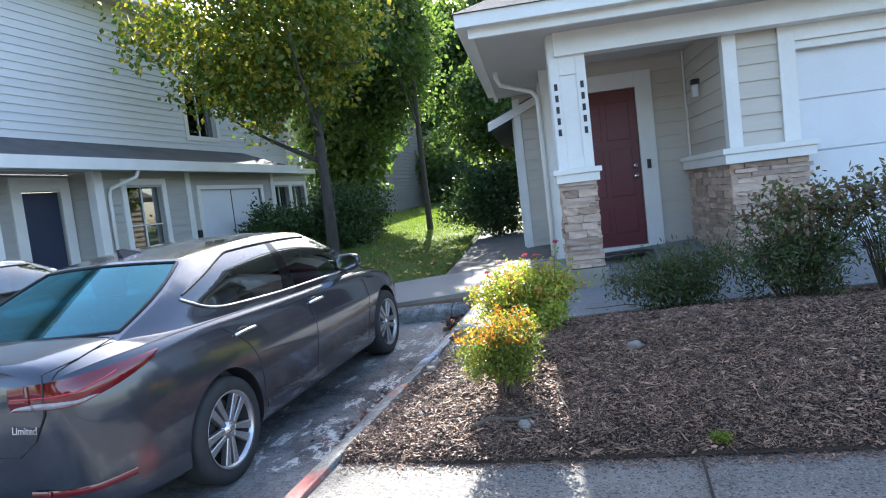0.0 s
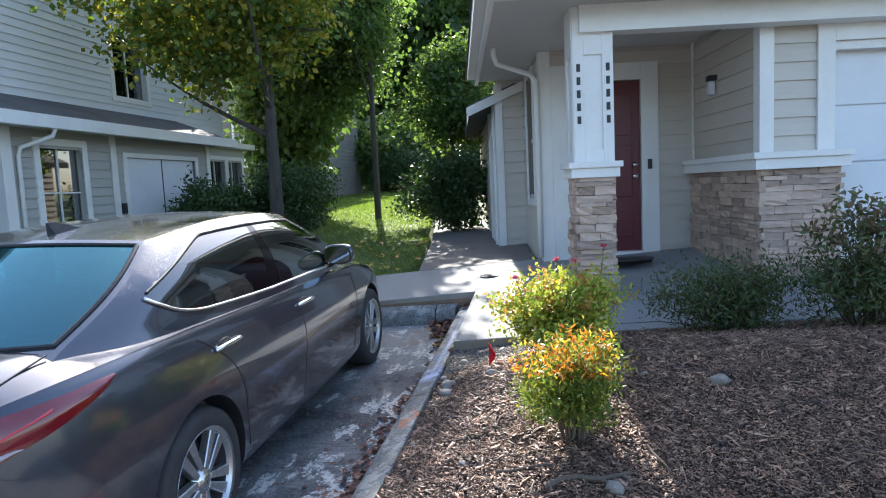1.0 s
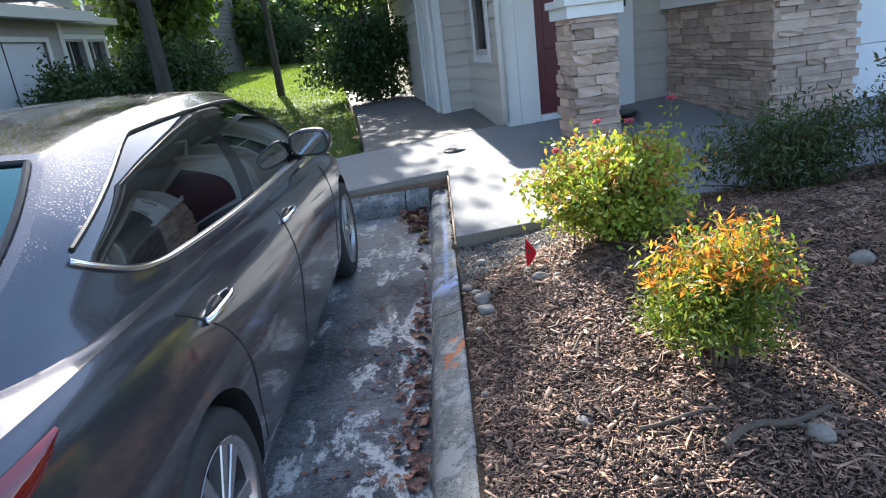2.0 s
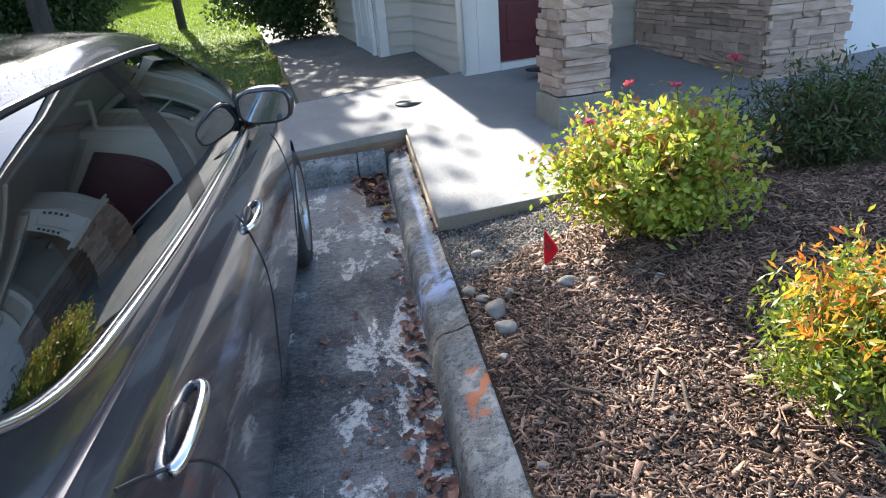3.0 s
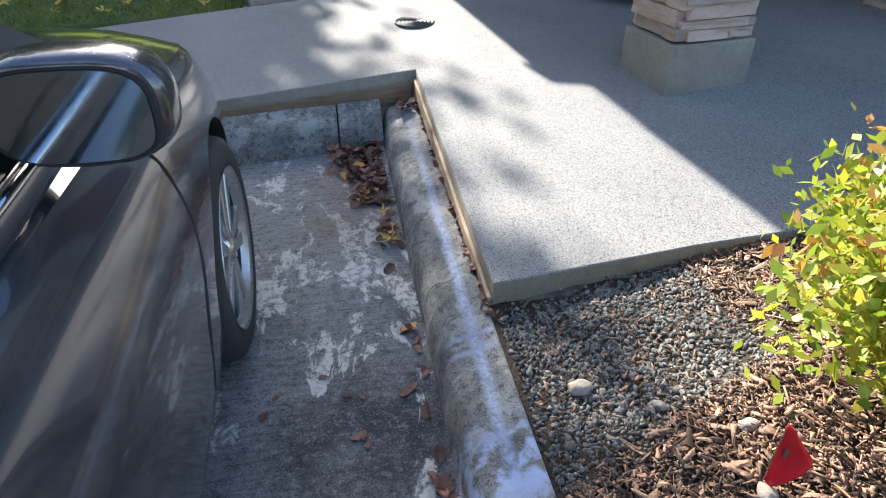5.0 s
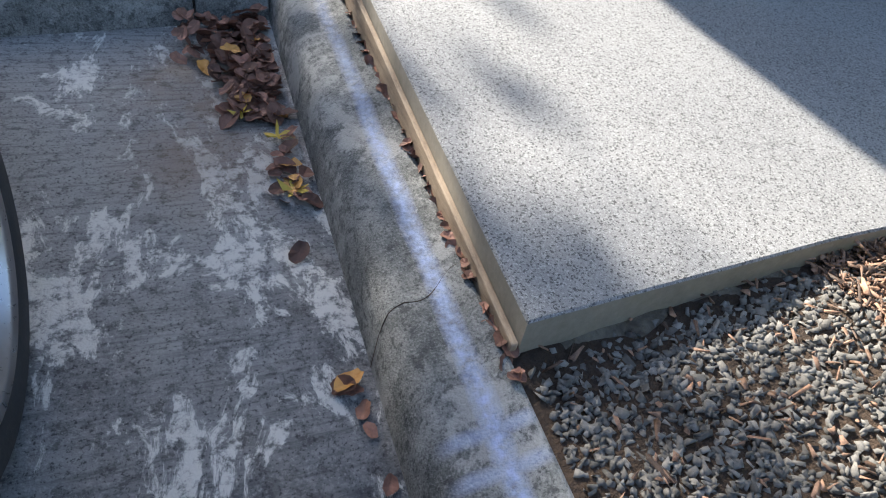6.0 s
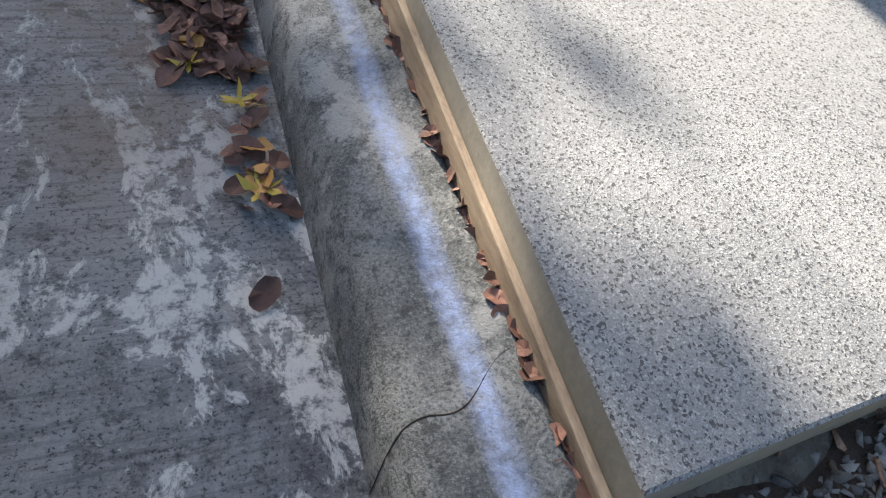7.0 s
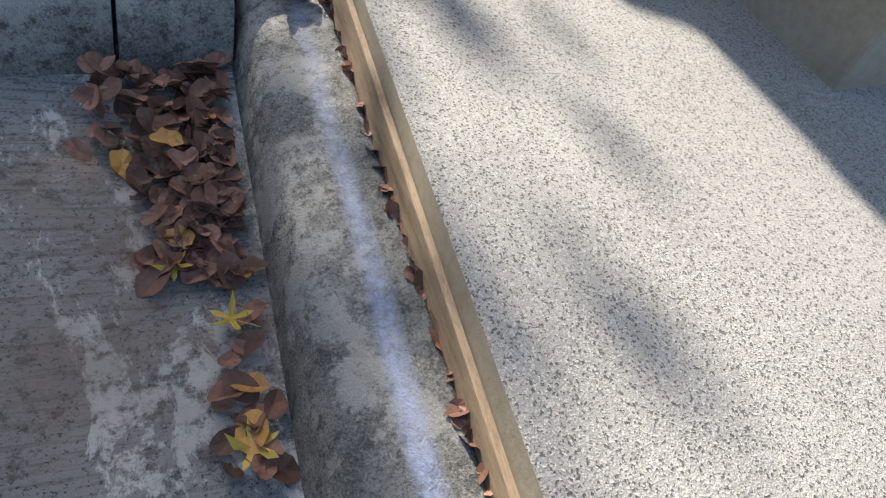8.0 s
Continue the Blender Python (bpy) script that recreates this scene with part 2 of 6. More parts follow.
M["chip"] = surface("bark_chip", (0.040, 0.023, 0.016), (0.38, 0.225, 0.145), 0.62, 12.0, 150.0, 0.5, 0.003, island=0.85)
M["gravel"] = surface("gravel", (0.085, 0.08, 0.072), (0.23, 0.22, 0.20), 0.9, 20.0, 150.0, 0.3, island=0.45)
M["stone"] = surface("river_stone", (0.17, 0.145, 0.12), (0.42, 0.375, 0.315), 0.85, 22.0, 140.0, 0.5, vary=0.35)
M["grass"] = leaf_material("grass", [(0.07, 0.12, 0.022), (0.11, 0.17, 0.028), (0.16, 0.21, 0.04), (0.10, 0.15, 0.028)], 0.5)
M["lawn"] = surface("lawn", (0.035, 0.06, 0.012), (0.11, 0.15, 0.03), 0.9, 0.8, 30.0, 0.8, 0.03)
M["earth"] = surface("earth", (0.06, 0.055, 0.04), (0.12, 0.11, 0.08), 0.95, 0.2, 4.0, 0.4)
M["siding"] = surface("tan_siding", (0.53, 0.475, 0.405), (0.60, 0.54, 0.465), 0.6, 3.0, 60.0, 0.15, 0.002, vary=0.03, stretch=(1, 1, 8))
M["siding_white"] = surface("pale_grey_siding", (0.62, 0.63, 0.645), (0.70, 0.71, 0.72), 0.6, 3.0, 60.0, 0.15, 0.002, vary=0.03, stretch=(1, 1, 8))
M["siding_grey"] = surface("grey_tan_siding", (0.38, 0.365, 0.33), (0.45, 0.43, 0.39), 0.6, 3.0, 60.0, 0.15, 0.002, vary=0.03, stretch=(1, 1, 8))
# siding colour lowered to paint in the shade behind the trees
M["siding_shade"] = surface("shade_darkened_siding", (0.13, 0.12, 0.10), (0.18, 0.165, 0.14), 0.7, 3.0, 60.0, 0.15, 0.002, vary=0.05)
M["trim"] = surface("white_trim", (0.71, 0.685, 0.64), (0.83, 0.81, 0.77), 0.5, 2.0, 50.0, 0.1, 0.002)
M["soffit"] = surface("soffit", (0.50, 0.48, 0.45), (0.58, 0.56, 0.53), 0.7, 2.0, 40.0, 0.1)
M["red_door"] = surface("maroon_door", (0.105, 0.016, 0.022), (0.14, 0.022, 0.028), 0.42, 3.0, 60.0, 0.1, 0.001)
M["navy_door"] = surface("navy_door", (0.018, 0.028, 0.055), (0.03, 0.04, 0.075), 0.45, 3.0, 60.0, 0.1, 0.001)
M["white_door"] = surface("white_panel", (0.66, 0.67, 0.69), (0.76, 0.77, 0.79), 0.45, 1.5, 50.0, 0.05, 0.001)
M["roof"] = surface("roof_shingle", (0.05, 0.05, 0.055), (0.12, 0.12, 0.125), 0.9, 2.0, 45.0, 0.7, 0.006)
M["ledge"] = surface("ledge_stone", (0.36, 0.245, 0.18), (0.57, 0.435, 0.345), 0.8, 9.0, 70.0, 0.6, 0.006, vary=0.28, stretch=(1, 1, 2.5))
M["mortar"] = surface("mortar", (0.10, 0.085, 0.07), (0.17, 0.145, 0.12), 0.95, 5.0, 60.0, 0.5)
M["metal"] = surface("brushed_metal", (0.55, 0.55, 0.54), (0.68, 0.68, 0.67), 0.25, 6.0, 100.0, 0.02, metal=1.0)
M["chrome"] = surface("chrome", (0.75, 0.76, 0.78), (0.85, 0.86, 0.88), 0.12, 6.0, 100.0, 0.0, metal=1.0)
M["mirror"] = surface("mirror_glass", (0.27, 0.31, 0.36), (0.30, 0.34, 0.39), 0.03, 6.0, 60.0, 0.0, metal=1.0)
M["black"] = surface("black_plastic", (0.012, 0.012, 0.013), (0.03, 0.03, 0.032), 0.5, 6.0, 80.0, 0.1, 0.001)
M["gloss_black"] = surface("gloss_black", (0.006, 0.006, 0.007), (0.012, 0.012, 0.013), 0.1, 6.0, 80.0, 0.0, spec=0.3)
M["rubber"] = surface("tyre_rubber", (0.018, 0.018, 0.019), (0.04, 0.04, 0.042), 0.75, 8.0, 120.0, 0.3, 0.002)
M["fabric"] = surface("seat_cloth", (0.05, 0.05, 0.052), (0.11, 0.11, 0.112), 0.85, 6.0, 150.0, 0.4, 0.002)
M["alloy"] = surface("alloy", (0.42, 0.42, 0.43), (0.55, 0.55, 0.56), 0.32, 6.0, 80.0, 0.03, metal=0.85)
M["red_lens"] = surface("red_lens", (0.11, 0.003, 0.007), (0.20, 0.006, 0.012), 0.08, 6.0, 60.0, 0.0, coat=1.0)
M["bright_lens"] = surface("bright_red_lens", (0.45, 0.01, 0.02), (0.60, 0.02, 0.03), 0.1, 6.0, 60.0, 0.0, coat=1.0)
M["clear_lens"] = surface("clear_lens", (0.26, 0.20, 0.20), (0.50, 0.44, 0.44), 0.12, 6.0, 60.0, 0.0, coat=1.0)
M["flag"] = surface("red_flag", (0.75, 0.012, 0.02), (0.85, 0.02, 0.03), 0.45, 20.0, 100.0, 0.1)
M["bark"] = surface("bark", (0.035, 0.03, 0.024), (0.11, 0.095, 0.075), 0.95, 4.0, 30.0, 0.9, 0.02, stretch=(3, 3, 0.6))
M["dead_leaf"] = surface("dead_leaf", (0.085, 0.04, 0.027), (0.32, 0.16, 0.11), 0.7, 20.0, 120.0, 0.3, 0.002, vary=0.5)
M["yellow_leaf"] = surface("yellow_leaf", (0.50, 0.33, 0.04), (0.65, 0.48, 0.10), 0.6, 20.0, 120.0, 0.2, 0.002, vary=0.2)
M["orange_leaf"] = surface("orange_leaf", (0.42, 0.18, 0.03), (0.60, 0.33, 0.10), 0.6, 20.0, 120.0, 0.2, 0.002, vary=0.2)
M["glass"] = glass_material("window_glass", (0.6, 0.65, 0.68), 0.02, 0.55)
M["car_glass"] = glass_material("car_glass", (0.50, 0.80, 0.88), 0.01, 0.45)
# tinted pane; turquoise of reflected sky is painted into its tint and gloss
M["rear_glass"] = glass_material("rear_glass", (0.12, 0.62, 0.75), 0.01, 0.5, (0.30, 0.66, 0.76))
# near-black colour: the gloom of unlit rooms is painted in; also a door seam
M["painted_dark"] = surface("painted_dark", (0.02, 0.02, 0.022), (0.05, 0.05, 0.05), 0.9, 1.0, 10.0, 0.0)


# ---- shape helpers ----
def mesh_of(name, verts, faces, smooth=False):
    me = bpy.data.meshes.new(name)
    me.from_pydata([tuple(v) for v in verts], [], [tuple(f) for f in faces])
    if smooth:
        me.polygons.foreach_set("use_smooth", [True] * len(me.polygons))
    me.update()
    return me


def part(name, data, material, parent=None, label="", smooth=False):
    """Links a bmesh or mesh as one object under a thing or a part."""
    if isinstance(data, bmesh.types.BMesh):
        me = bpy.data.meshes.new(name)
        bmesh.ops.recalc_face_normals(data, faces=data.faces)
        data.to_mesh(me)
        data.free()
        if smooth:
            me.polygons.foreach_set("use_smooth", [True] * len(me.polygons))
    else:
        me = data
    if material is not None and not me.materials:
        me.materials.append(material)
    ob = new(name, me)
    if parent is not None:
        ob.parent = parent
    return tagged(ob, label)


def thing(name, label, category, m=None, group="", kind=""):
    ob = new(name)
    ob.empty_display_size = 0.1
    if m is not None:
        ob.matrix_world = m
    return tagged(ob, label, category, group, kind)


def block(lo, hi, bevel=0.0, bm=None):
    """A box between two corners, with softened edges."""
    out = bm or bmesh.new()
    r = bmesh.ops.create_cube(out, size=1.0)
    lo, hi = Vector(lo), Vector(hi)
    bmesh.ops.scale(out, vec=hi - lo, verts=r["verts"])
    bmesh.ops.translate(out, vec=(lo + hi) / 2, verts=r["verts"])
    if bevel:
        es = list({e for v in r["verts"] for e in v.link_edges})
        bmesh.ops.bevel(out, geom=es, offset=bevel, segments=2, affect="EDGES", profile=0.6)
    return out


def tube(points, radius, sides=8, taper=None, bm=None):
    """A round bar along points."""
    out = bm or bmesh.new()
    pts = [Vector(p) for p in points]
    rings = []
    for i, p in enumerate(pts):
        d = (pts[min(i + 1, len(pts) - 1)] - pts[max(i - 1, 0)]).normalized()
        a = d.orthogonal() if not rings else (keep - d * keep.dot(d))
        a.normalize()
        keep = a.copy()
        b = d.cross(a)
        r = radius if taper is None else radius + (taper - radius) * i / (len(pts) - 1)
        rings.append([out.verts.new(p + (a * math.cos(k * math.tau / sides) + b * math.sin(k * math.tau / sides)) * r) for k in range(sides)])
    for r0, r1 in zip(rings, rings[1:]):
        for k in range(sides):
            out.faces.new((r0[k], r0[(k + 1) % sides], r1[(k + 1) % sides], r1[k]))
    out.faces.new(rings[0][::-1])
    out.faces.new(rings[-1])
    return out


def lathe(profile, segs=40):
    """Turns (radius, height) pairs about the local x axis."""
    verts, faces, n = [], [], len(profile)
    for k in range(segs):
        a = k * math.tau / segs
        verts += [(h, r * math.cos(a), r * math.sin(a)) for r, h in profile]
    for k in range(segs):
        for i in range(n - 1):
            faces.append((k * n + i, k * n + i + 1, (k + 1) % segs * n + i + 1, (k + 1) % segs * n + i))
    return verts, faces


def sheet(fx, nx, ny):
    """A grid of nx by ny cells; fx(i, j) gives the place."""
    verts = [fx(i / nx, j / ny) for j in range(ny + 1) for i in range(nx + 1)]
    faces = [(j * (nx + 1) + i, j * (nx + 1) + i + 1, (j + 1) * (nx + 1) + i + 1, (j + 1) * (nx + 1) + i) for j in range(ny) for i in range(nx)]
    return verts, faces


# ---- ground ----
def lot_z(y):
    return (0.055 if y > 7.3 else 0.03) * (min(y, 8.6) - 7.3) if y > -20 else -0.82


def slab_z(x, y):
    return 0.224 + 0.08 * (min(y, 10.4) - 7.0) + 0.05 * (x + 1.6)


def clamp(v, a=0.0, b=1.0):
    return max(a, min(b, v))


def bed_z(x, y):
    """The mulch bed: a bank that rises from the kerb and the near walk and dies out at the new slab."""
    a = 1 - math.exp(-max(x + 1.62, 0) / 0.9)
    b = clamp((y - 4.4 - 0.09 * max(x + 0.8, 0)) / 1.3) ** 0.8
    z = 0.045 + 0.04 * clamp((y - 4.42 - 0.09 * max(x + 0.8, 0)) / 0.2) + 0.42 * a * b
    f = clamp((y - 6.0) / 1.1)
    f = f * f * (3 - 2 * f)
    edge = slab_z(x, 7.05) - 0.085 + 0.06 * clamp((x + 1.5) / 1.0)
    return z * (1 - f) + edge * f


def lawn_z(x, y):
    return 0.36 + 0.035 * (y - 9.4) + 0.05 * noise.noise(Vector((x * 0.3, y * 0.3, 0)))


v, f = sheet(lambda a, b: ((a - 0.5) * 900, (b - 0.5) * 900, -1.3), 2, 2)
tagged(part("ground", mesh_of("ground", v, f), M["earth"]), "bare earth ground reaching the horizon", "ground", kind="structure")
v, f = sheet(lambda a, b: (-40 + 38.2 * a + 0.02, -30 + 55 * b, lot_z(-30 + 55 * b)), 20, 60)
tagged(part("road", mesh_of("road", v, f), M["asphalt"]), "dark stained asphalt of a parking bay", "asphalt", kind="structure")

# kerb: a rolled concrete profile, one run beside the bay and one across its head
SKEW = math.tan(radians(8.0))


def kerb_run(name, pts, height=0.135, width=0.175):
    prof = [(0.0, -0.2), (0.0, 0.0), (0.012, height * 0.55), (0.028, height * 0.85), (0.055, height), (width * 0.7, height + 0.012), (width - 0.012, height + 0.03), (width, height + 0.026), (width, -0.2)]
    verts, faces = [], []
    n = len(prof)
    for p, side in pts:
        for o, h in prof:
            verts.append((p[0] + side[0] * o, p[1] + side[1] * o, lot_z(p[1]) + h + 0.004 * noise.noise(Vector((p[0] * 4, p[1] * 4, o * 8)))))
    for i in range(len(pts) - 1):
        for k in range(n - 1):
            faces.append((i * n + k, i * n + k + 1, (i + 1) * n + k + 1, (i + 1) * n + k))
    faces += [tuple(range(n)), tuple(range((len(pts) - 1) * n, len(pts) * n))]
    ob = part(name, mesh_of(name, verts, faces, True), M["kerb"])
    return ob


joints = [(-29.0, -20.0), (-19.99, -10.0), (-9.99, -3.0), (-2.992, 0.1), (0.108, 3.2), (3.208, 6.02), (6.028, 8.55)]
for a, b in joints:
    pts = [((-1.795, a + (b - a) * i / 24), (1, 0)) for i in range(25)]
    tagged(kerb_run("kerb", pts), "weathered grey concrete kerb with faded spray marks", "kerb", kind="structure")
for a, b in ((-1.795, -2.0), (-2.008, -4.2), (-4.21, -7.0)):
    pts = [((a + (b - a) * i / 10, 8.40 + (a + (b - a) * i / 10 + 1.8) * SKEW), (0, 1)) for i in range(11)]
    tagged(kerb_run("kerb", pts, 0.15), "weathered grey concrete kerb across the head of the bay", "kerb", kind="structure")

def kerb_top(o):
    """Height of the kerb's profile above its foot, o metres in from its face."""
    return float(np.interp(o, [0.0, 0.012, 0.028, 0.055, 0.1225, 0.163], [0.0, 0.074, 0.115, 0.135, 0.147, 0.165]))


crack = [(-1.795 + o, 7.13 + 0.36 * o + 0.012 * math.sin(o * 52), lot_z(7.15) + kerb_top(o) + 0.0006) for o in [0.165 * k / 30 for k in range(31)]]
tagged(part("kerb_crack", tube(crack, 0.0011, 5), M["soil"]), "thin dark crack across the kerb", "crack", kind="structure")

# new concrete walk, and the older walk beyond it
def prism(outline, top, depth, name, mat_top, mat_side, cuts=10):
    bm = bmesh.new()
    vs = [bm.verts.new((x, y, 0)) for x, y in outline]
    bm.faces.new(vs)
    r = bmesh.ops.extrude_face_region(bm, geom=bm.faces[:])
    up = [g for g in r["geom"] if isinstance(g, bmesh.types.BMVert)]
    for vv in up:
        vv.co.z = top(vv.co.x, vv.co.y)
    for vv in vs:
        vv.co.z = top(vv.co.x, vv.co.y) - depth
    bmesh.ops.recalc_face_normals(bm, faces=bm.faces)
    es = [e for e in bm.edges if e.verts[0] in up and e.verts[1] in up]
    bmesh.ops.bevel(bm, geom=es, offset=0.004, segments=1, affect="EDGES")
    for fc in bm.faces:
        fc.material_index = 0 if fc.normal.z > 0.2 else 1
    me = bpy.data.meshes.new(name)
    bm.to_mesh(me)
    bm.free()
    me.materials.append(mat_top)
    me.materials.append(mat_side)
    return new(name, me)


def front_y(x):
    return 7.03 + (x + 1.61) * 0.09


walk_new = prism([(-1.602, 7.0), (-0.95, 7.04), (3.4, 7.1), (3.4, 10.9), (-1.64, 10.03), (-2.47, 9.92), (-7.0, 9.15), (-7.0, 8.625 - 5.2 * SKEW), (-1.602, 8.635)], slab_z, 0.3, "pavement", M["slab"], M["slab_side"])
tagged(walk_new, "new pale exposed-aggregate concrete walk", "walkway", kind="structure")
walk_old = prism([(-1.655, 10.045), (-1.0, 10.12), (-1.2, 12.5), (-2.4, 21.0), (-4.2, 21.0), (-2.95, 13.4), (-2.485, 9.935)], lambda x, y: slab_z(x, y) + 0.012 * (y - 10), 0.3, "pavement", M["old_concrete"], M["slab_side"])
tagged(walk_old, "older brown-grey concrete path beside the house", "path", kind="structure")

M["dirt"] = surface("grey_brown_dirt", (0.06, 0.05, 0.04), (0.24, 0.215, 0.17), 0.95, 14.0, 70.0, 1.0, 0.015)
v, f = sheet(lambda a, b: (-1.60 + 1.0 * a, 6.86 + 0.175 * b + 0.09 * a + 0.015 * noise.noise(Vector((a * 9, 0, 0))) * (1 - b), bed_z(-1.60 + 1.0 * a, 6.86 + 0.175 * b + 0.09 * a) - 0.02 + 0.035 * b ** 1.5 + 0.012 * noise.noise(Vector((a * 14, b * 4, 2)))), 60, 12)
tagged(part("dirt_bank", mesh_of("dirt_bank", v, f, True), M["dirt"]), "grey-brown dirt smeared against the slab front", "dirt", kind="structure")

# form boards left in the joint between kerb and slab
fb = thing("form_board", "rough softwood form board set along the slab edge", "board", kind="")
part("board", block((-1.618, 7.0, -0.12), (-1.605, 8.60, 0.0), 0.003), M["form"], fb).data.transform(Matrix(((1, 0, 0, 0), (0, 1, 0, 0), (0, 0.09, 1, -0.455), (0, 0, 0, 1))))
fb2 = thing("form_board", "splintered form board across the head of the bay", "board")
bm = block((-2.9, -0.007, 0.0), (-1.625, 0.007, 0.085), 0.003)
ob = part("board", bm, M["form_dark"], fb2)
fb2.matrix_world = pose(0, 8.588, 0.235)
ob.data.transform(Matrix(((1, 0, 0, 0), (SKEW, 1, 0, 1.8 * SKEW), (0.04, 0, 1, 0.04), (0, 0, 0, 1))))
bm = bmesh.new()
lower, upper = [], []
for q in range(41):
    x = -2.88 + 1.02 * q / 40
    z = 0.018 + 0.012 * noise.noise(Vector((x * 5, 3, 0)))
    h = 0.010 + 0.012 * abs(noise.noise(Vector((x * 9, 8, 0))))
    lower.append(bm.verts.new((x, -0.0135, z)))
    upper.append(bm.verts.new((x, -0.0105, z + h)))
for q in range(40):
    bm.faces.new((lower[q], lower[q + 1], upper[q + 1], upper[q]))
bmesh.ops.solidify(bm, geom=bm.faces[:], thickness=0.003)
ob2 = part("splinter", bm, M["form"], fb2, "pale split strip of bare wood")
ob2.data.transform(Matrix(((1, 0, 0, 0), (SKEW, 1, 0, 1.8 * SKEW), (0.04, 0, 1, 0.04), (0, 0, 0, 1))))

# drive before the garage
drive = prism([(3.42, 5.4), (9.0, 5.4), (9.0, 8.9), (3.42, 8.9)], lambda x, y: 0.12 + 0.12 * (y - 5.4), 0.3, "pavement", M["old_concrete"], M["slab_side"])
tagged(drive, "plain concrete drive before the garage", "driveway", kind="structure")

# near walk
v, f = sheet(lambda a, b: (-1.625 + 14 * a, -12 + 17.5 * b, 0.045 + 0.02 * (-12 + 17.5 * b - 4.4)), 12, 20)
tagged(part("pavement", mesh_of("pavement", v, f), M["old_concrete"]), "worn pebbled concrete walk beside the bed", "pavement", kind="structure")

tagged(part("joint", block((0.342, -3.0, 0.0), (0.352, 4.5, 0.056)), M["soil"]), "dark joint across the near walk", "joint", kind="structure")


def bed_sheet(a, b):
    x = -1.625 + 5.0 * a
    y0, y1 = 4.42 + 0.09 * max(x + 0.8, 0), max(front_y(x), 7.0) + 0.02
    y1 = min(y1, 7.25)
    y = y0 + (y1 - y0) * b
    p = Vector((x, y, 0))
    return (x, y, bed_z(x, y) + 0.014 * noise.noise(p * 6) + 0.008 * noise.noise(p * 17) - (0.05 if b in (0, 1) and b else 0))


v, f = sheet(bed_sheet, 150, 70)
tagged(part("mulch_bed", mesh_of("mulch_bed", v, f, True), M["soil"]), "dark brown mulch bed banked above the kerb", "mulch bed", kind="structure")


def lawn_place(a, b):
    """The lawn, bounded by the walk in front and the old path beside it."""
    y = 9.9 + 40 * b ** 1.5
    x1 = -2.50 - (y - 9.95) * 0.135 if y < 13.4 else -2.97 - (y - 13.4) * 0.165
    x = x1 - 6.0 * (1 - a)
    y += (x + 2.47) * 0.17 * (1 - b) ** 3
    return (x, y, lawn_z(x, y) - (0.35 if b == 0 else 0) - (0.3 if a in (0, 1) else 0))


v, f = sheet(lawn_place, 40, 90)
tagged(part("lawn", mesh_of("lawn", v, f, True), M["lawn"]), "mown green lawn, sunlit at its far side", "lawn", kind="structure")
v, f = sheet(lambda a, b: (-60 + 120 * a, 21 + 60 * b, 0.75 + 0.035 * (60 * b)), 20, 20)
tagged(part("ground", mesh_of("ground", v, f), M["lawn"]), "rough grass under the trees", "ground", kind="structure")

# ---- houses ----
def siding_wall(house, name, p0, p1, z0, z1, holes, mat, expo=0.17, thick=0.14, label=""):
    """A wall from p0 to p1 (its outer face to the right of that line), with openings cut through it and lapped boards on it."""
    p0, p1 = Vector((*p0, 0)), Vector((*p1, 0))
    d = (p1 - p0).normalized()
    n = Vector((d.y, -d.x, 0))
    length = (p1 - p0).length
    bm = bmesh.new()
    cuts = sorted(holes)
    rects, a = [], 0.0
    for h0, h1, hz0, hz1 in cuts:
        rects.append((a, h0, z0, z1))
        if hz0 > z0:
            rects.append((h0, h1, z0, hz0))
        if hz1 < z1:
            rects.append((h0, h1, hz1, z1))
        a = h1
    rects.append((a, length, z0, z1))
    m = Matrix(((d.x, -n.x, 0, p0.x), (d.y, -n.y, 0, p0.y), (0, 0, 1, 0), (0, 0, 0, 1)))
    for r0, r1, q0, q1 in rects:
        if r1 - r0 > 0.005 and q1 - q0 > 0.005:
            block((r0, 0, q0), (r1, thick, q1), 0, bm)
    bmesh.ops.transform(bm, matrix=m, verts=bm.verts)
    wall = part(name, bm, mat, house, label)
    z = z0
    while z < z1 - 0.03:
        top = min(z + expo + 0.012, z1)
        spans, a = [], 0.0
        for h0, h1, hz0, hz1 in cuts:
            if hz0 < z + expo * 0.6 and hz1 > z + expo * 0.4:
                spans.append((a, h0))
                a = h1
        spans.append((a, length))
        for s0, s1 in spans:
            if s1 - s0 > 0.02:
                vs = [Vector(q) for q in ((s0, -0.026, z), (s1, -0.026, z), (s1, -0.004, top), (s0, -0.004, top), (s0, 0.0, z), (s1, 0.0, z), (s1, 0.0, top), (s0, 0.0, top))]
                me = mesh_of("board", [m @ q for q in vs], [(0, 1, 2, 3), (0, 4, 5, 1), (3, 2, 6, 7), (0, 3, 7, 4), (1, 5, 6, 2)])
                part("board", me, mat, wall)
        z += expo
    return wall


def bar(house, lo, hi, mat="trim", name="trim_board", bevel=0.004, label=""):
    lo, hi = [min(a, b) for a, b in zip(lo, hi)], [max(a, b) for a, b in zip(lo, hi)]
    return part(name, block(lo, hi, bevel), M[mat], house, label)


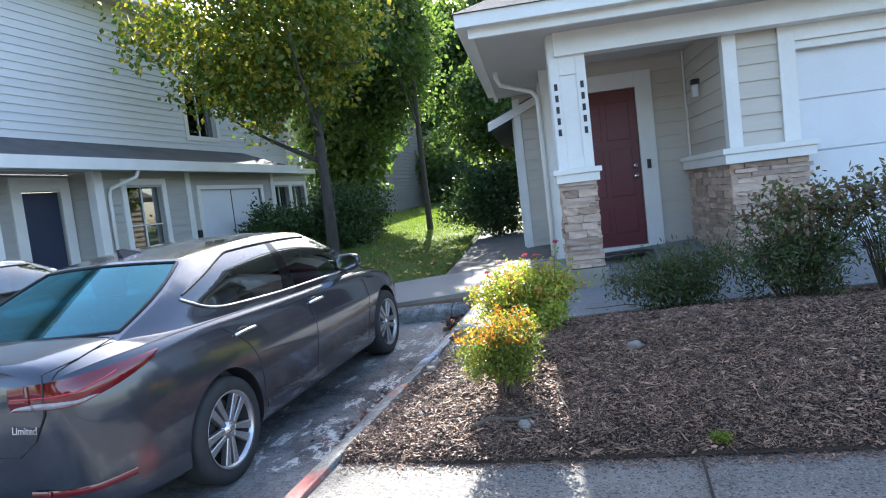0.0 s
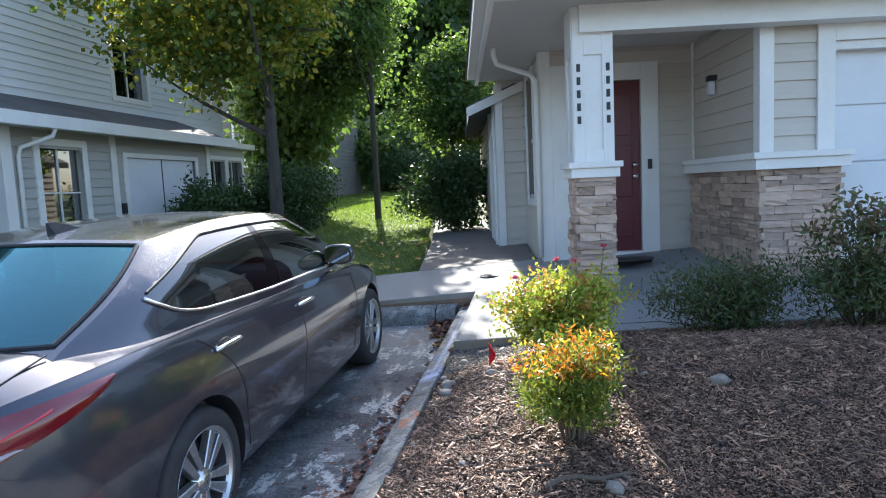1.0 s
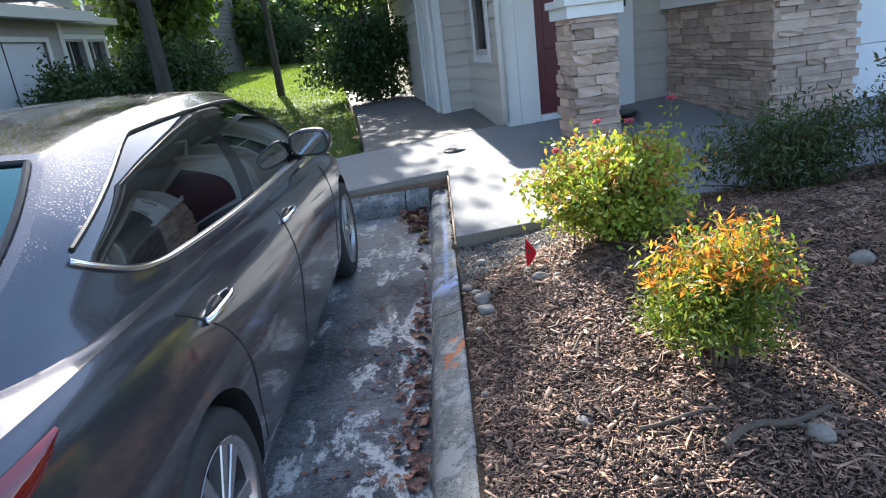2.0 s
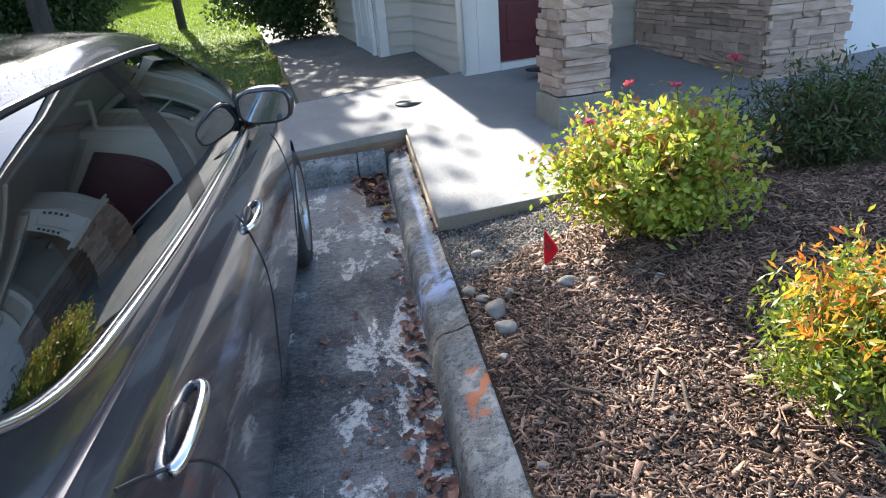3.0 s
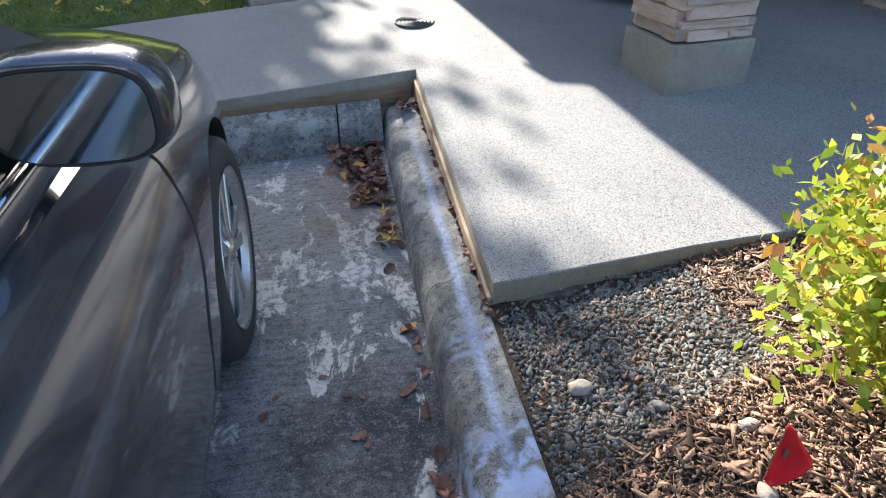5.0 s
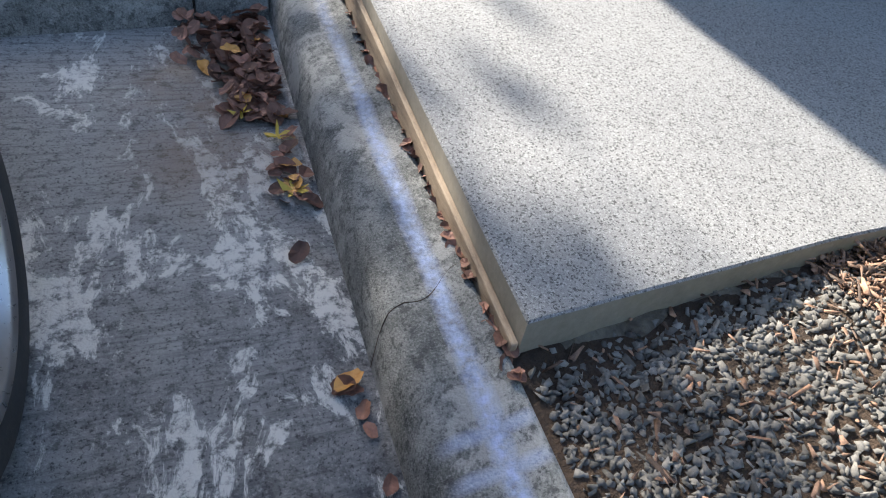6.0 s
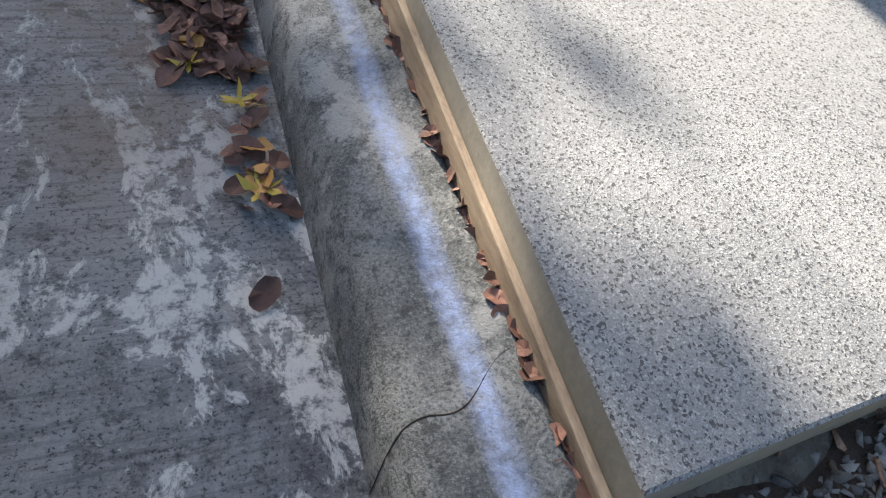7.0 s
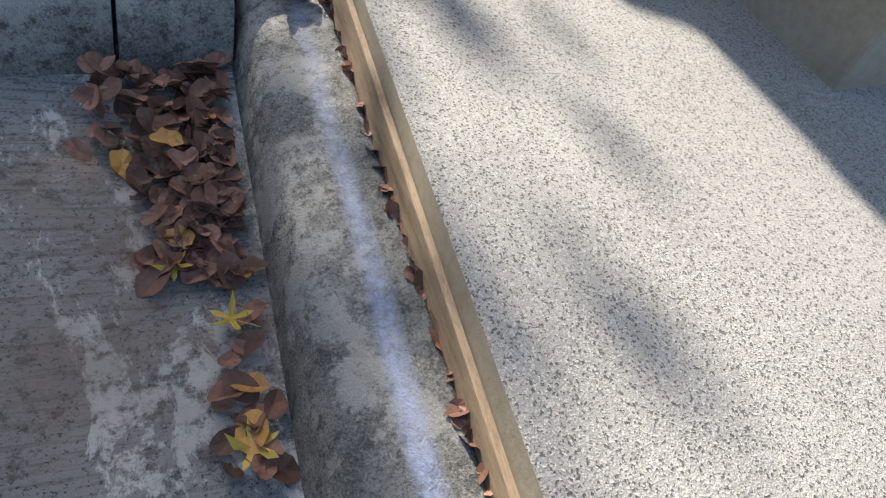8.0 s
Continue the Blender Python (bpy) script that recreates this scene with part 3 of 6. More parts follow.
stone_meshes = []
for k in range(10):
    bm = block((-0.5, -0.5, -0.5), (0.5, 0.5, 0.5))
    bmesh.ops.subdivide_edges(bm, edges=bm.edges[:], cuts=1, use_grid_fill=True)
    for vv in bm.verts:
        q = vv.co * 3 + Vector((k * 7.3, 0, 0))
        vv.co += Vector((noise.noise(q) * 0.03, noise.noise(q + Vector((5, 5, 5))) * 0.22, noise.noise(q + Vector((9, 1, 3))) * 0.09))
    me = bpy.data.meshes.new("ledge_stone")
    bmesh.ops.recalc_face_normals(bm, faces=bm.faces)
    bm.to_mesh(me)
    bm.free()
    me.materials.append(M["ledge"])
    stone_meshes.append(me)


def stone_face(parent, p0, p1, z0, z1, rng, deep=0.055, lap=0.0):
    """Stacked ledge stones along a face; outer side to the right of p0 to p1."""
    p0, p1 = Vector((*p0, 0)), Vector((*p1, 0))
    d = (p1 - p0).normalized()
    n = Vector((d.y, -d.x, 0))
    length = (p1 - p0).length
    z, row = z0, 0
    while z < z1 - 0.012:
        h = min(rng.uniform(0.035, 0.085), z1 - z)
        if z1 - z - h < 0.03:
            h = z1 - z
        a = -lap if row % 2 else 0.0
        end = length + (lap if row % 2 == 0 else 0.0)
        while a < end - 0.01:
            w = rng.uniform(0.13, 0.38)
            if end - a - w < 0.09:
                w = end - a
            t = deep + rng.uniform(-0.012, 0.018)
            c = p0 + d * (a + w / 2) + n * (t / 2 - 0.02)
            ob = new("stone", rng.choice(stone_meshes))
            ob.parent = parent
            ob.matrix_basis = Matrix.Translation((c.x, c.y, z + h / 2)) @ Matrix(((d.x, -n.x, 0, 0), (d.y, -n.y, 0, 0), (0, 0, 1, 0), (0, 0, 0, 1))) @ Matrix.Diagonal((w - 0.004, t, h - 0.004, 1))
            a += w
        z += h
        row += 1


HOUSE = pose(-0.86, 9.98, 0, 0, 0, 8.0)
house = thing("house", "tan lap-sided house with white trim and porch", "house", HOUSE)
FLOOR, EAVE = 0.45, 3.05
siding_wall(house, "wall", (0, 0), (1.96, 0), FLOOR, EAVE, [(0.33, 1.20, FLOOR, 2.66)], M["siding"], label="shaded tan lap siding beside the front door")
siding_wall(house, "wall", (1.73, 0.0), (1.73, -1.75), FLOOR, EAVE, [], M["siding"])
siding_wall(house, "wall", (1.73, -1.75), (2.38, -1.75), FLOOR, 3.2, [], M["siding"])
siding_wall(house, "wall", (2.38, -1.75), (5.2, -1.75), 2.66, 3.2, [], M["siding"])
siding_wall(house, "wall", (0, 2.02), (0, 0), FLOOR, EAVE, [(0.55, 1.35, 1.25, 2.9)], M["siding"])
siding_wall(house, "wall", (-0.42, 2.02), (0, 2.02), FLOOR, 3.3, [], M["siding"])
siding_wall(house, "wall", (-0.42, 9.0), (-0.42, 2.02), FLOOR, 3.0, [], M["siding"])
# corner boards and casings
bar(house, (-0.024, -0.03, FLOOR - 0.05), (0.115, 0.0, EAVE))
bar(house, (-0.03, -0.03, FLOOR - 0.05), (-0.024 + 0.0, 0.11, EAVE))
bar(house, (0.115, -0.045, FLOOR), (0.33, 0.0, 2.865), name="door_casing")
bar(house, (1.20, -0.045, FLOOR), (1.41, 0.0, 2.865), name="door_casing")
bar(house, (0.33, -0.045, 2.66), (1.20, 0.0, 2.865), name="door_casing")
bar(house, (0.33, -0.06, FLOOR), (1.20, 0.05, 0.575), name="threshold", label="white painted step under the door")
bar(house, (1.70, -0.10, FLOOR), (1.728, -0.018, 1.52), name="trim_board")
bar(house, (1.69, -0.07, 1.66), (1.712, -0.02, EAVE), name="trim_board")
bar(house, (1.70, -1.79, 1.66), (1.82, -1.768, EAVE), name="corner_board")
bar(house, (1.685, -1.79, 1.66), (1.71, -1.66, EAVE), name="corner_board")
bar(house, (-0.45, 1.985, FLOOR - 0.03), (-0.33, 2.0, 3.0), name="corner_board")
bar(house, (-0.45, 1.985, FLOOR - 0.03), (-0.435, 2.13, 3.0), name="corner_board")
# front door
door = part("door", block((0.335, 0.02, 0.58), (1.195, 0.07, 2.655), 0.004), M["red_door"], house, "closed maroon front door with chrome locks")
for u0, u1, w0, w1 in ((0.43, 0.73, 2.0, 2.5), (0.80, 1.10, 2.0, 2.5), (0.43, 0.73, 1.25, 1.88), (0.80, 1.10, 1.25, 1.88), (0.43, 0.73, 0.75, 1.1), (0.80, 1.10, 0.75, 1.1)):
    part("panel", block((u0, 0.012, w0), (u1, 0.03, w1), 0.008), M["red_door"], door)
for zz, r in ((1.64, 0.03), (1.50, 0.034)):
    vv, ff = lathe([(0.0, -0.06), (r * 0.8, -0.055), (r, -0.03), (r * 0.5, -0.012), (r * 1.1, 0.0), (r * 1.1, 0.012)], 20)
    me = mesh_of("door_knob", [(1.125 + y, 0.015 + x, zz + z) for x, y, z in vv], ff, True)
    part("door_knob", me, M["chrome"], door, "chrome lock and knob")
bar(house, (1.27, -0.07, 1.58), (1.32, -0.045, 1.70), "black", "doorbell", label="black doorbell on the casing")
# side window
win = part("window", block((-0.035, 0.58, 1.16), (-0.02, 1.55, 1.25), 0.004), M["trim"], house, "window with white casing")
for lo, hi in (((-0.04, 0.55, 1.25), (-0.02, 0.67, 2.9)), ((-0.04, 1.36, 1.25), (-0.02, 1.48, 2.9)), ((-0.04, 0.55, 2.9), (-0.02, 1.48, 3.0))):
    part("window_frame", block(lo, hi, 0.004), M["trim"], win)
p = part("pane", block((0.04, 0.67, 1.26), (0.05, 1.47, 2.9)), M["glass"], win)
part("window_frame", block((0.03, 0.67, 2.05), (0.06, 1.47, 2.1), 0.003), M["trim"], win)
# sheet behind the pane, its dark colour standing in for the unlit room
part("room_wall", block((0.5, 0.3, 1.0), (0.52, 1.9, 3.0)), M["painted_dark"], house)
# white double door in the far side wall
sd = part("side_door", block((-0.47, 2.35, 0.50), (-0.44, 3.4, 2.6), 0.004), M["white_door"], house, "white panelled side door")
for y0 in (2.22, 3.4):
    part("door_casing", block((-0.485, y0, 0.48), (-0.44, y0 + 0.13, 2.72), 0.004), M["trim"], sd)
for y0 in (2.45, 2.95):
    part("panel", block((-0.478, y0, 0.7), (-0.468, y0 + 0.36, 2.4), 0.004), M["trim"], sd)
# wing wall in ledge stone with a white cap
rng = random.Random(4)
core = part("stone_wall", block((1.70, -1.80, FLOOR - 0.1), (2.42, -0.06, 1.50)), M["mortar"], house, "stacked ledge-stone wainscot in tan and rose")
stone_face(core, (1.70, -0.10), (1.70, -1.80), FLOOR - 0.05, 1.50, rng, lap=0.045)
stone_face(core, (1.70, -1.80), (2.42, -1.80), FLOOR - 0.05, 1.50, rng, lap=0.045)
cap = part("stone_cap", block((1.60, -1.90, 1.50), (2.48, -1.76, 1.60), 0.006), M["trim"], house, "white two-step cap on the stonework")
part("cap_board", block((1.60, -1.76, 1.50), (1.73, -0.02, 1.60), 0.006), M["trim"], cap)
part("cap_board", block((1.575, -1.925, 1.60), (2.50, -1.76, 1.66), 0.006), M["trim"], cap)
part("cap_board", block((1.575, -1.76, 1.60), (1.73, -0.01, 1.66), 0.006), M["trim"], cap)
# porch lamp on the side wall
pl = part("wall_lamp", block((1.62, -0.75, 2.50), (1.712, -0.65, 2.56), 0.01), M["black"], house, "small dark porch lamp with a white glass")
part("shade", block((1.625, -0.74, 2.35), (1.70, -0.66, 2.50), 0.02), M["white_door"], pl)
# garage opening
bar(house, (2.22, -1.80, 1.66), (2.38, -1.765, 2.83), name="garage_casing")
bar(house, (2.38, -1.80, 2.66), (5.2, -1.765, 2.83), name="garage_casing")
bar(house, (2.38, -1.76, 2.58), (5.2, -1.70, 2.66), name="garage_casing")
gd = part("garage_door", block((2.38, -1.62, FLOOR), (5.2, -1.58, 2.62), 0.003), M["white_door"], house, "closed white sectional garage door")
for k, zz in enumerate((0.47, 1.0, 1.54, 2.08)):
    part("panel", block((2.385, -1.645, zz), (5.2, -1.62, zz + 0.525), 0.008), M["white_door"], gd)
bar(house, (2.36, -1.75, FLOOR), (2.385, -1.58, 2.66), name="jamb")
# the wing stands a little farther along the porch wall
for o in house.children:
    if o.name.split(".")[0] in ("wall", "trim_board", "corner_board", "stone_wall", "stone_cap", "wall_lamp", "garage_casing", "garage_door", "jamb") and min(c[0] for c in o.bound_box) > 1.5:
        o.location.x += 0.12
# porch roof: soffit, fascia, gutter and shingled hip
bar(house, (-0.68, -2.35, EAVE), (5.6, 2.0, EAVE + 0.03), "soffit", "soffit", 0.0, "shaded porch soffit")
bar(house, (-0.73, -2.40, EAVE - 0.03), (5.6, -2.35, EAVE + 0.17), name="fascia")
bar(house, (-0.73, -2.35, EAVE - 0.03), (-0.68, 2.2, EAVE + 0.17), name="fascia")
bar(house, (-0.84, -2.52, EAVE + 0.06), (5.6, -2.40, EAVE + 0.19), name="gutter")
bar(house, (-0.84, -2.40, EAVE + 0.06), (-0.73, 2.2, EAVE + 0.19), name="gutter")
me = mesh_of("roof", [(-0.86, -2.55, 3.24), (5.6, -2.55, 3.24), (5.6, 3.2, 4.9), (2.6, 0.2, 4.9), (-0.86, 3.2, 3.24), (2.6, 3.2, 4.9)], [(0, 1, 2, 3), (0, 3, 5, 4), (3, 2, 5)])
part("roof", me, M["roof"], house, "dark grey shingled hip roof")
bar(house, (0.1, -2.0, EAVE - 0.24), (5.2, -1.80, EAVE), name="porch_beam")
# rear wing roof with its low eave
bm = bmesh.new()
block((-0.85, 2.0, 0), (3.6, 9.2, 0.16), 0.0, bm)
ob = part("roof", bm, M["roof"], house, "low rear roof")
ob.data.transform(Matrix(((1, 0, 0, 0), (0, 1, 0, 0), (0.42, 0, 1, 2.90), (0, 0, 0, 1))))
bm = block((-0.88, 1.94, 0.02), (3.6, 1.99, 0.16), 0.004)
ob = part("rake_board", bm, M["trim"], house)
ob.data.transform(Matrix(((1, 0, 0, 0), (0, 1, 0, 0), (0.42, 0, 1, 2.87), (0, 0, 0, 1))))
# downspout
part("downspout", tube([(-0.58, -0.35, 3.06), (-0.58, -0.33, 2.98), (-0.54, -0.2, 2.90), (-0.14, -0.08, 2.78), (-0.07, -0.07, 2.70), (-0.065, -0.065, 2.5), (-0.065, -0.065, 0.55)], 0.032, 10), M["trim"], house, "white elbowed downspout", True)

# ---- porch pillar ----
pillar = thing("porch_pillar", "porch pillar of ledge stone with a white panelled shaft", "pillar", HOUSE)
PU, PV = 0.225, -1.755
part("base", block((PU - 0.215, PV - 0.19, 0.25), (PU + 0.215, PV + 0.19, 0.575), 0.012), M["slab_side"], pillar, "plain concrete footing")
core = part("stone_shaft", block((PU - 0.155, PV - 0.15, 0.585), (PU + 0.155, PV + 0.15, 1.50)), M["mortar"], pillar)
q = [(PU - 0.155, PV - 0.15), (PU + 0.155, PV - 0.15), (PU + 0.155, PV + 0.15), (PU - 0.155, PV + 0.15)]
for k in range(4):
    stone_face(core, q[k], q[(k + 1) % 4], 0.585, 1.50, rng, lap=0.032)
part("cap", block((PU - 0.225, PV - 0.215, 1.50), (PU + 0.225, PV + 0.215, 1.59), 0.006), M["trim"], pillar, "white two-step cap")
part("cap", block((PU - 0.25, PV - 0.24, 1.59), (PU + 0.25, PV + 0.24, 1.645), 0.006), M["trim"], pillar)
part("shaft", block((PU - 0.175, PV - 0.165, 1.645), (PU + 0.175, PV + 0.165, EAVE), 0.003), M["trim"], pillar, "white boxed wooden shaft")
for a, b, c, d in ((-0.185, -0.085, 1.645, EAVE), (0.085, 0.185, 1.645, EAVE), (-0.085, 0.085, 1.645, 1.76), (-0.085, 0.085, 2.62, EAVE)):
    part("stile", block((PU + a, PV - 0.185, c), (PU + b, PV - 0.166, d), 0.003), M["trim"], pillar)
    part("stile", block((PU - 0.195, PV + a * 0.9, c), (PU - 0.176, PV + b * 0.9, d), 0.003), M["trim"], pillar)
for a in (-0.135, 0.135):
    for k in range(5):
        part("sign_bar", block((PU + a - 0.017, PV - 0.192, 2.47 - k * 0.118), (PU + a + 0.017, PV - 0.185, 2.54 - k * 0.118), 0.002), M["black"], pillar, "black mark")
# drain cover and door mat
rings = [(0.0, 0.004)] + [(0.012 + 0.011 * q, 0.004 if q % 2 else -0.004) for q in range(9)] + [(0.112, 0.004), (0.118, 0.0), (0.118, -0.03)]
vv, ff = lathe(rings, 28)
ob = part("drain_cover", mesh_of("drain_cover", [(x, y, z) for z, x, y in vv], ff), M["drain"])
ob.matrix_world = pose(-1.51, 9.33, slab_z(-1.51, 9.33) + 0.004)
tagged(ob, "small round iron drain cover set in the walk", "drain cover")
vv, ff = lathe([(0.0, 0.012), (0.36, 0.012), (0.385, 0.006), (0.385, -0.01)], 32)
ob = part("door_mat", mesh_of("door_mat", [(y, max(z, -0.04) * 1.15, x) for x, y, z in vv], ff), M["black"])
ob.matrix_world = HOUSE @ pose(0.78, -0.52, 0.555, 3.5, 0, 180)
tagged(ob, "black half-round door mat before the door", "door mat")

# ---- house across the bay ----
far_house = thing("house", "two-storey pale grey house with lower porch roof", "house")
X0, XU = -8.85, -9.9
G0 = 0.0
siding_wall(far_house, "wall", (X0, 10.35), (X0, 16.25), G0, 2.7, [(0.70, 1.65, 0.9, 2.45), (2.85, 5.25, 0.0, 2.33)], M["siding_grey"], 0.16)
siding_wall(far_house, "wall", (X0 - 0.55, 6.0), (X0 - 0.55, 10.35), G0, 2.7, [(3.35, 4.1, 0.0, 2.42)], M["siding_grey"], 0.16)
siding_wall(far_house, "wall", (X0 - 0.55, 10.35), (X0, 10.35), G0, 2.7, [], M["siding_grey"], 0.16)
siding_wall(far_house, "wall", (X0, 16.25), (X0 - 3, 16.25), G0, 2.7, [], M["siding_grey"], 0.16)
siding_wall(far_house, "wall", (XU, -2.0), (XU, 19.0), 3.1, 6.5, [(16.5, 17.6, 3.75, 5.1)], M["siding_white"], 0.15)
siding_wall(far_house, "wall", (XU, 19.0), (XU - 6, 19.0), 0.0, 6.5, [], M["siding_white"], 0.15)
fd = part("door", block((X0 - 0.62, 9.36, 0.05), (X0 - 0.57, 10.09, 2.40), 0.004), M["navy_door"], far_house, "closed navy front door")
for lo, hi in (((X0 - 0.55, 9.15, 0), (X0 - 0.50, 9.35, 2.65)), ((X0 - 0.55, 10.1, 0), (X0 - 0.50, 10.3, 2.65)), ((X0 - 0.55, 9.35, 2.42), (X0 - 0.50, 10.1, 2.65))):
    bar(far_house, lo, hi, name="door_casing")
for yy in (8.35, 10.40):
    bar(far_house, (X0 - 0.12, yy - 0.1, 0), (X0 + 0.05, yy + 0.1, 2.7), name="porch_post")
for yy in (12.82, 16.18):
    bar(far_house, (X0 + 0.02, yy - 0.09, 0), (X0 + 0.05, yy + 0.06, 2.7), name="corner_board")
gdl = part("garage_door", block((X0 - 0.08, 13.2, 0.0), (X0 - 0.04, 15.6, 2.32), 0.004), M["white_door"], far_house, "white double shed door")
bar(far_house, (X0 - 0.05, 14.39, 0.0), (X0 - 0.032, 14.415, 2.32), "painted_dark", "seam", 0.0)
for lo, hi in (((X0 - 0.02, 13.08, 0), (X0 + 0.04, 13.2, 2.42)), ((X0 - 0.02, 15.6, 0), (X0 + 0.04, 15.72, 2.42)), ((X0 - 0.02, 13.2, 2.33), (X0 + 0.04, 15.6, 2.42))):
    bar(far_house, lo, hi, name="garage_casing")
bar(far_house, (X0 + 0.02, 12.92, 1.25), (X0 + 0.08, 13.02, 1.45), "black", "meter_box")


def window_unit(house, x, y0, y1, z0, z1, cols=2, rows=2, casing=0.12):
    w = part("window", block((x - 0.1, y0, z0), (x - 0.09, y1, z1)), M["glass"], house, "window with white casing and glazing bars")
    # near-black sheet in place of a room, so the glass looks unlit inside
    part("room_wall", block((x - 0.6, y0 - 0.4, z0 - 0.3), (x - 0.58, y1 + 0.4, z1 + 0.3)), M["painted_dark"], house)
    for lo, hi in (((x, y0 - casing, z0 - casing), (x + 0.045, y0, z1 + casing)), ((x, y1, z0 - casing), (x + 0.045, y1 + casing, z1 + casing)), ((x, y0, z1), (x + 0.045, y1, z1 + casing)), ((x, y0, z0 - casing), (x + 0.045, y1, z0))):
        part("window_frame", block(lo, hi, 0.004), M["trim"], w)
    for k in range(1, cols):
        c = y0 + (y1 - y0) * k / cols
        part("glazing_bar", block((x - 0.085, c - 0.012, z0), (x - 0.06, c + 0.012, z1)), M["trim"], w)
    for k in range(1, rows):
        c = z0 + (z1 - z0) * k / rows
        part("glazing_bar", block((x - 0.085, y0, c - 0.012), (x - 0.06, y1, c + 0.012)), M["trim"], w)
    return w


window_unit(far_house, X0, 11.05, 12.0, 0.9, 2.45)
window_unit(far_house, XU, 14.5, 15.6, 3.75, 5.1, 2, 1)
me = mesh_of("roof", [(X0 + 0.45, 5.5, 2.86), (X0 + 0.45, 16.6, 2.86), (XU - 0.1, 16.6, 3.45), (XU - 0.1, 5.5, 3.45), (X0 + 0.45, 5.5, 2.78), (X0 + 0.45, 16.6, 2.78), (XU - 0.1, 16.6, 2.78), (XU - 0.1, 5.5, 2.78)], [(0, 1, 2, 3), (4, 7, 6, 5), (0, 4, 5, 1), (1, 5, 6, 2), (0, 3, 7, 4)])
part("roof", me, M["roof"], far_house, "dark shingled lower roof")
bar(far_house, (X0 + 0.45, 5.5, 2.66), (X0 + 0.56, 16.65, 2.86), name="gutter")
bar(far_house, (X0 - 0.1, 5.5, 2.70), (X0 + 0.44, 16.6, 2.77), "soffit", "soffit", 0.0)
part("downspout", tube([(X0 + 0.5, 10.9, 2.68), (X0 + 0.45, 10.88, 2.55), (X0 + 0.09, 10.62, 2.38), (X0 + 0.06, 10.6, 2.25), (X0 + 0.06, 10.6, 0.1)], 0.035, 8), M["trim"], far_house, "white downspout", True)
part("downspout", tube([(X0 + 0.5, 8.3, 2.68), (XU + 0.4, 8.2, 3.15), (XU + 0.06, 7.5, 3.5)], 0.035, 8), M["trim"], far_house, "white downspout", True)
me = mesh_of("roof", [(XU + 0.5, -2.5, 6.5), (XU + 0.5, 19.5, 6.5), (XU - 6, 19.5, 9.0), (XU - 6, -2.5, 9.0), (XU + 0.5, -2.5, 6.42), (XU + 0.5, 19.5, 6.42), (XU - 6, 19.5, 6.42), (XU - 6, -2.5, 6.42)], [(0, 1, 2, 3), (4, 7, 6, 5), (0, 4, 5, 1), (1, 5, 6, 2)])
part("roof", me, M["roof"], far_house, "dark upper roof")
bar(far_house, (XU + 0.5, -2.5, 6.32), (XU + 0.62, 19.6, 6.52), name="gutter")
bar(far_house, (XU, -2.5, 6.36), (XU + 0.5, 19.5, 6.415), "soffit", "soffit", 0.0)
# glazed bay beyond the shed door
bay = thing("sunroom", "white framed glazed bay at the house side", "sunroom")
siding_wall(bay, "wall", (-9.3, 16.9), (-9.3, 18.9), 0.0, 2.75, [(0.15, 0.9, 0.6, 2.45), (1.08, 1.83, 0.6, 2.45)], M["siding_grey"], 0.16)
window_unit(bay, -9.3, 17.05, 17.8, 0.6, 2.45, 2, 2, 0.1)
window_unit(bay, -9.3, 17.98, 18.73, 0.6, 2.45, 2, 2, 0.1)
part("roof", block((-10.2, 16.7, 2.75), (-9.0, 19.1, 2.9), 0.01), M["trim"], bay)

apt = thing("apartment_building", "tan apartment block with a white balcony behind trees", "building", pose(-2.4, 2.5, -0.9))
# apartment walls take the siding with shade put into its colour
siding_wall(apt, "wall", (-14, 25.5), (-8.8, 25.5), 0.0, 8.0, [(2.2, 3.3, 0.9, 2.6), (3.7, 4.8, 0.9, 2.6), (2.2, 4.0, 3.9, 6.0)], M["siding_shade"], 0.2)
siding_wall(apt, "wall", (-8.8, 25.5), (-8.8, 34), 0.0, 8.0, [], M["siding_shade"], 0.2)
# one dark sheet behind all panes paints in the interior shade
part("room_wall", block((-14, 26.2, 0), (-9, 26.25, 8)), M["painted_dark"], apt)
for a, z0, z1, w in ((2.2, 0.9, 2.6, 1.1), (3.7, 0.9, 2.6, 1.1), (2.2, 3.9, 6.0, 1.8)):
    wv = part("window", block((-14 + a, 25.6, z0), (-14 + a + w, 25.61, z1)), M["glass"], apt)
    for k in (0, 0.5, 1):
        part("window_frame", block((-14 + a + w * k - 0.05, 25.44, z0 - 0.06), (-14 + a + w * k + 0.05, 25.5, z1 + 0.06), 0.004), M["trim"], wv)
bal = part("balcony", block((-10.9, 24.2, 3.55), (-8.85, 25.48, 3.72), 0.01), M["trim"], apt, "white slatted balcony")
part("rail", block((-10.9, 24.2, 4.65), (-8.85, 24.27, 4.72), 0.005), M["trim"], bal)
for k in range(18):
    part("baluster", block((-10.88 + k * 0.116, 24.215, 3.72), (-10.84 + k * 0.116, 24.255, 4.65)), M["trim"], bal)
part("roof", mesh_of("roof", [(-15, 24.8, 8), (-8.2, 24.8, 8), (-8.2, 35, 8), (-15, 35, 8), (-11.5, 27, 10.5), (-11.5, 33, 10.5)], [(0, 1, 4), (1, 2, 5, 4), (2, 3, 5), (3, 0, 4, 5)]), M["roof"], apt)

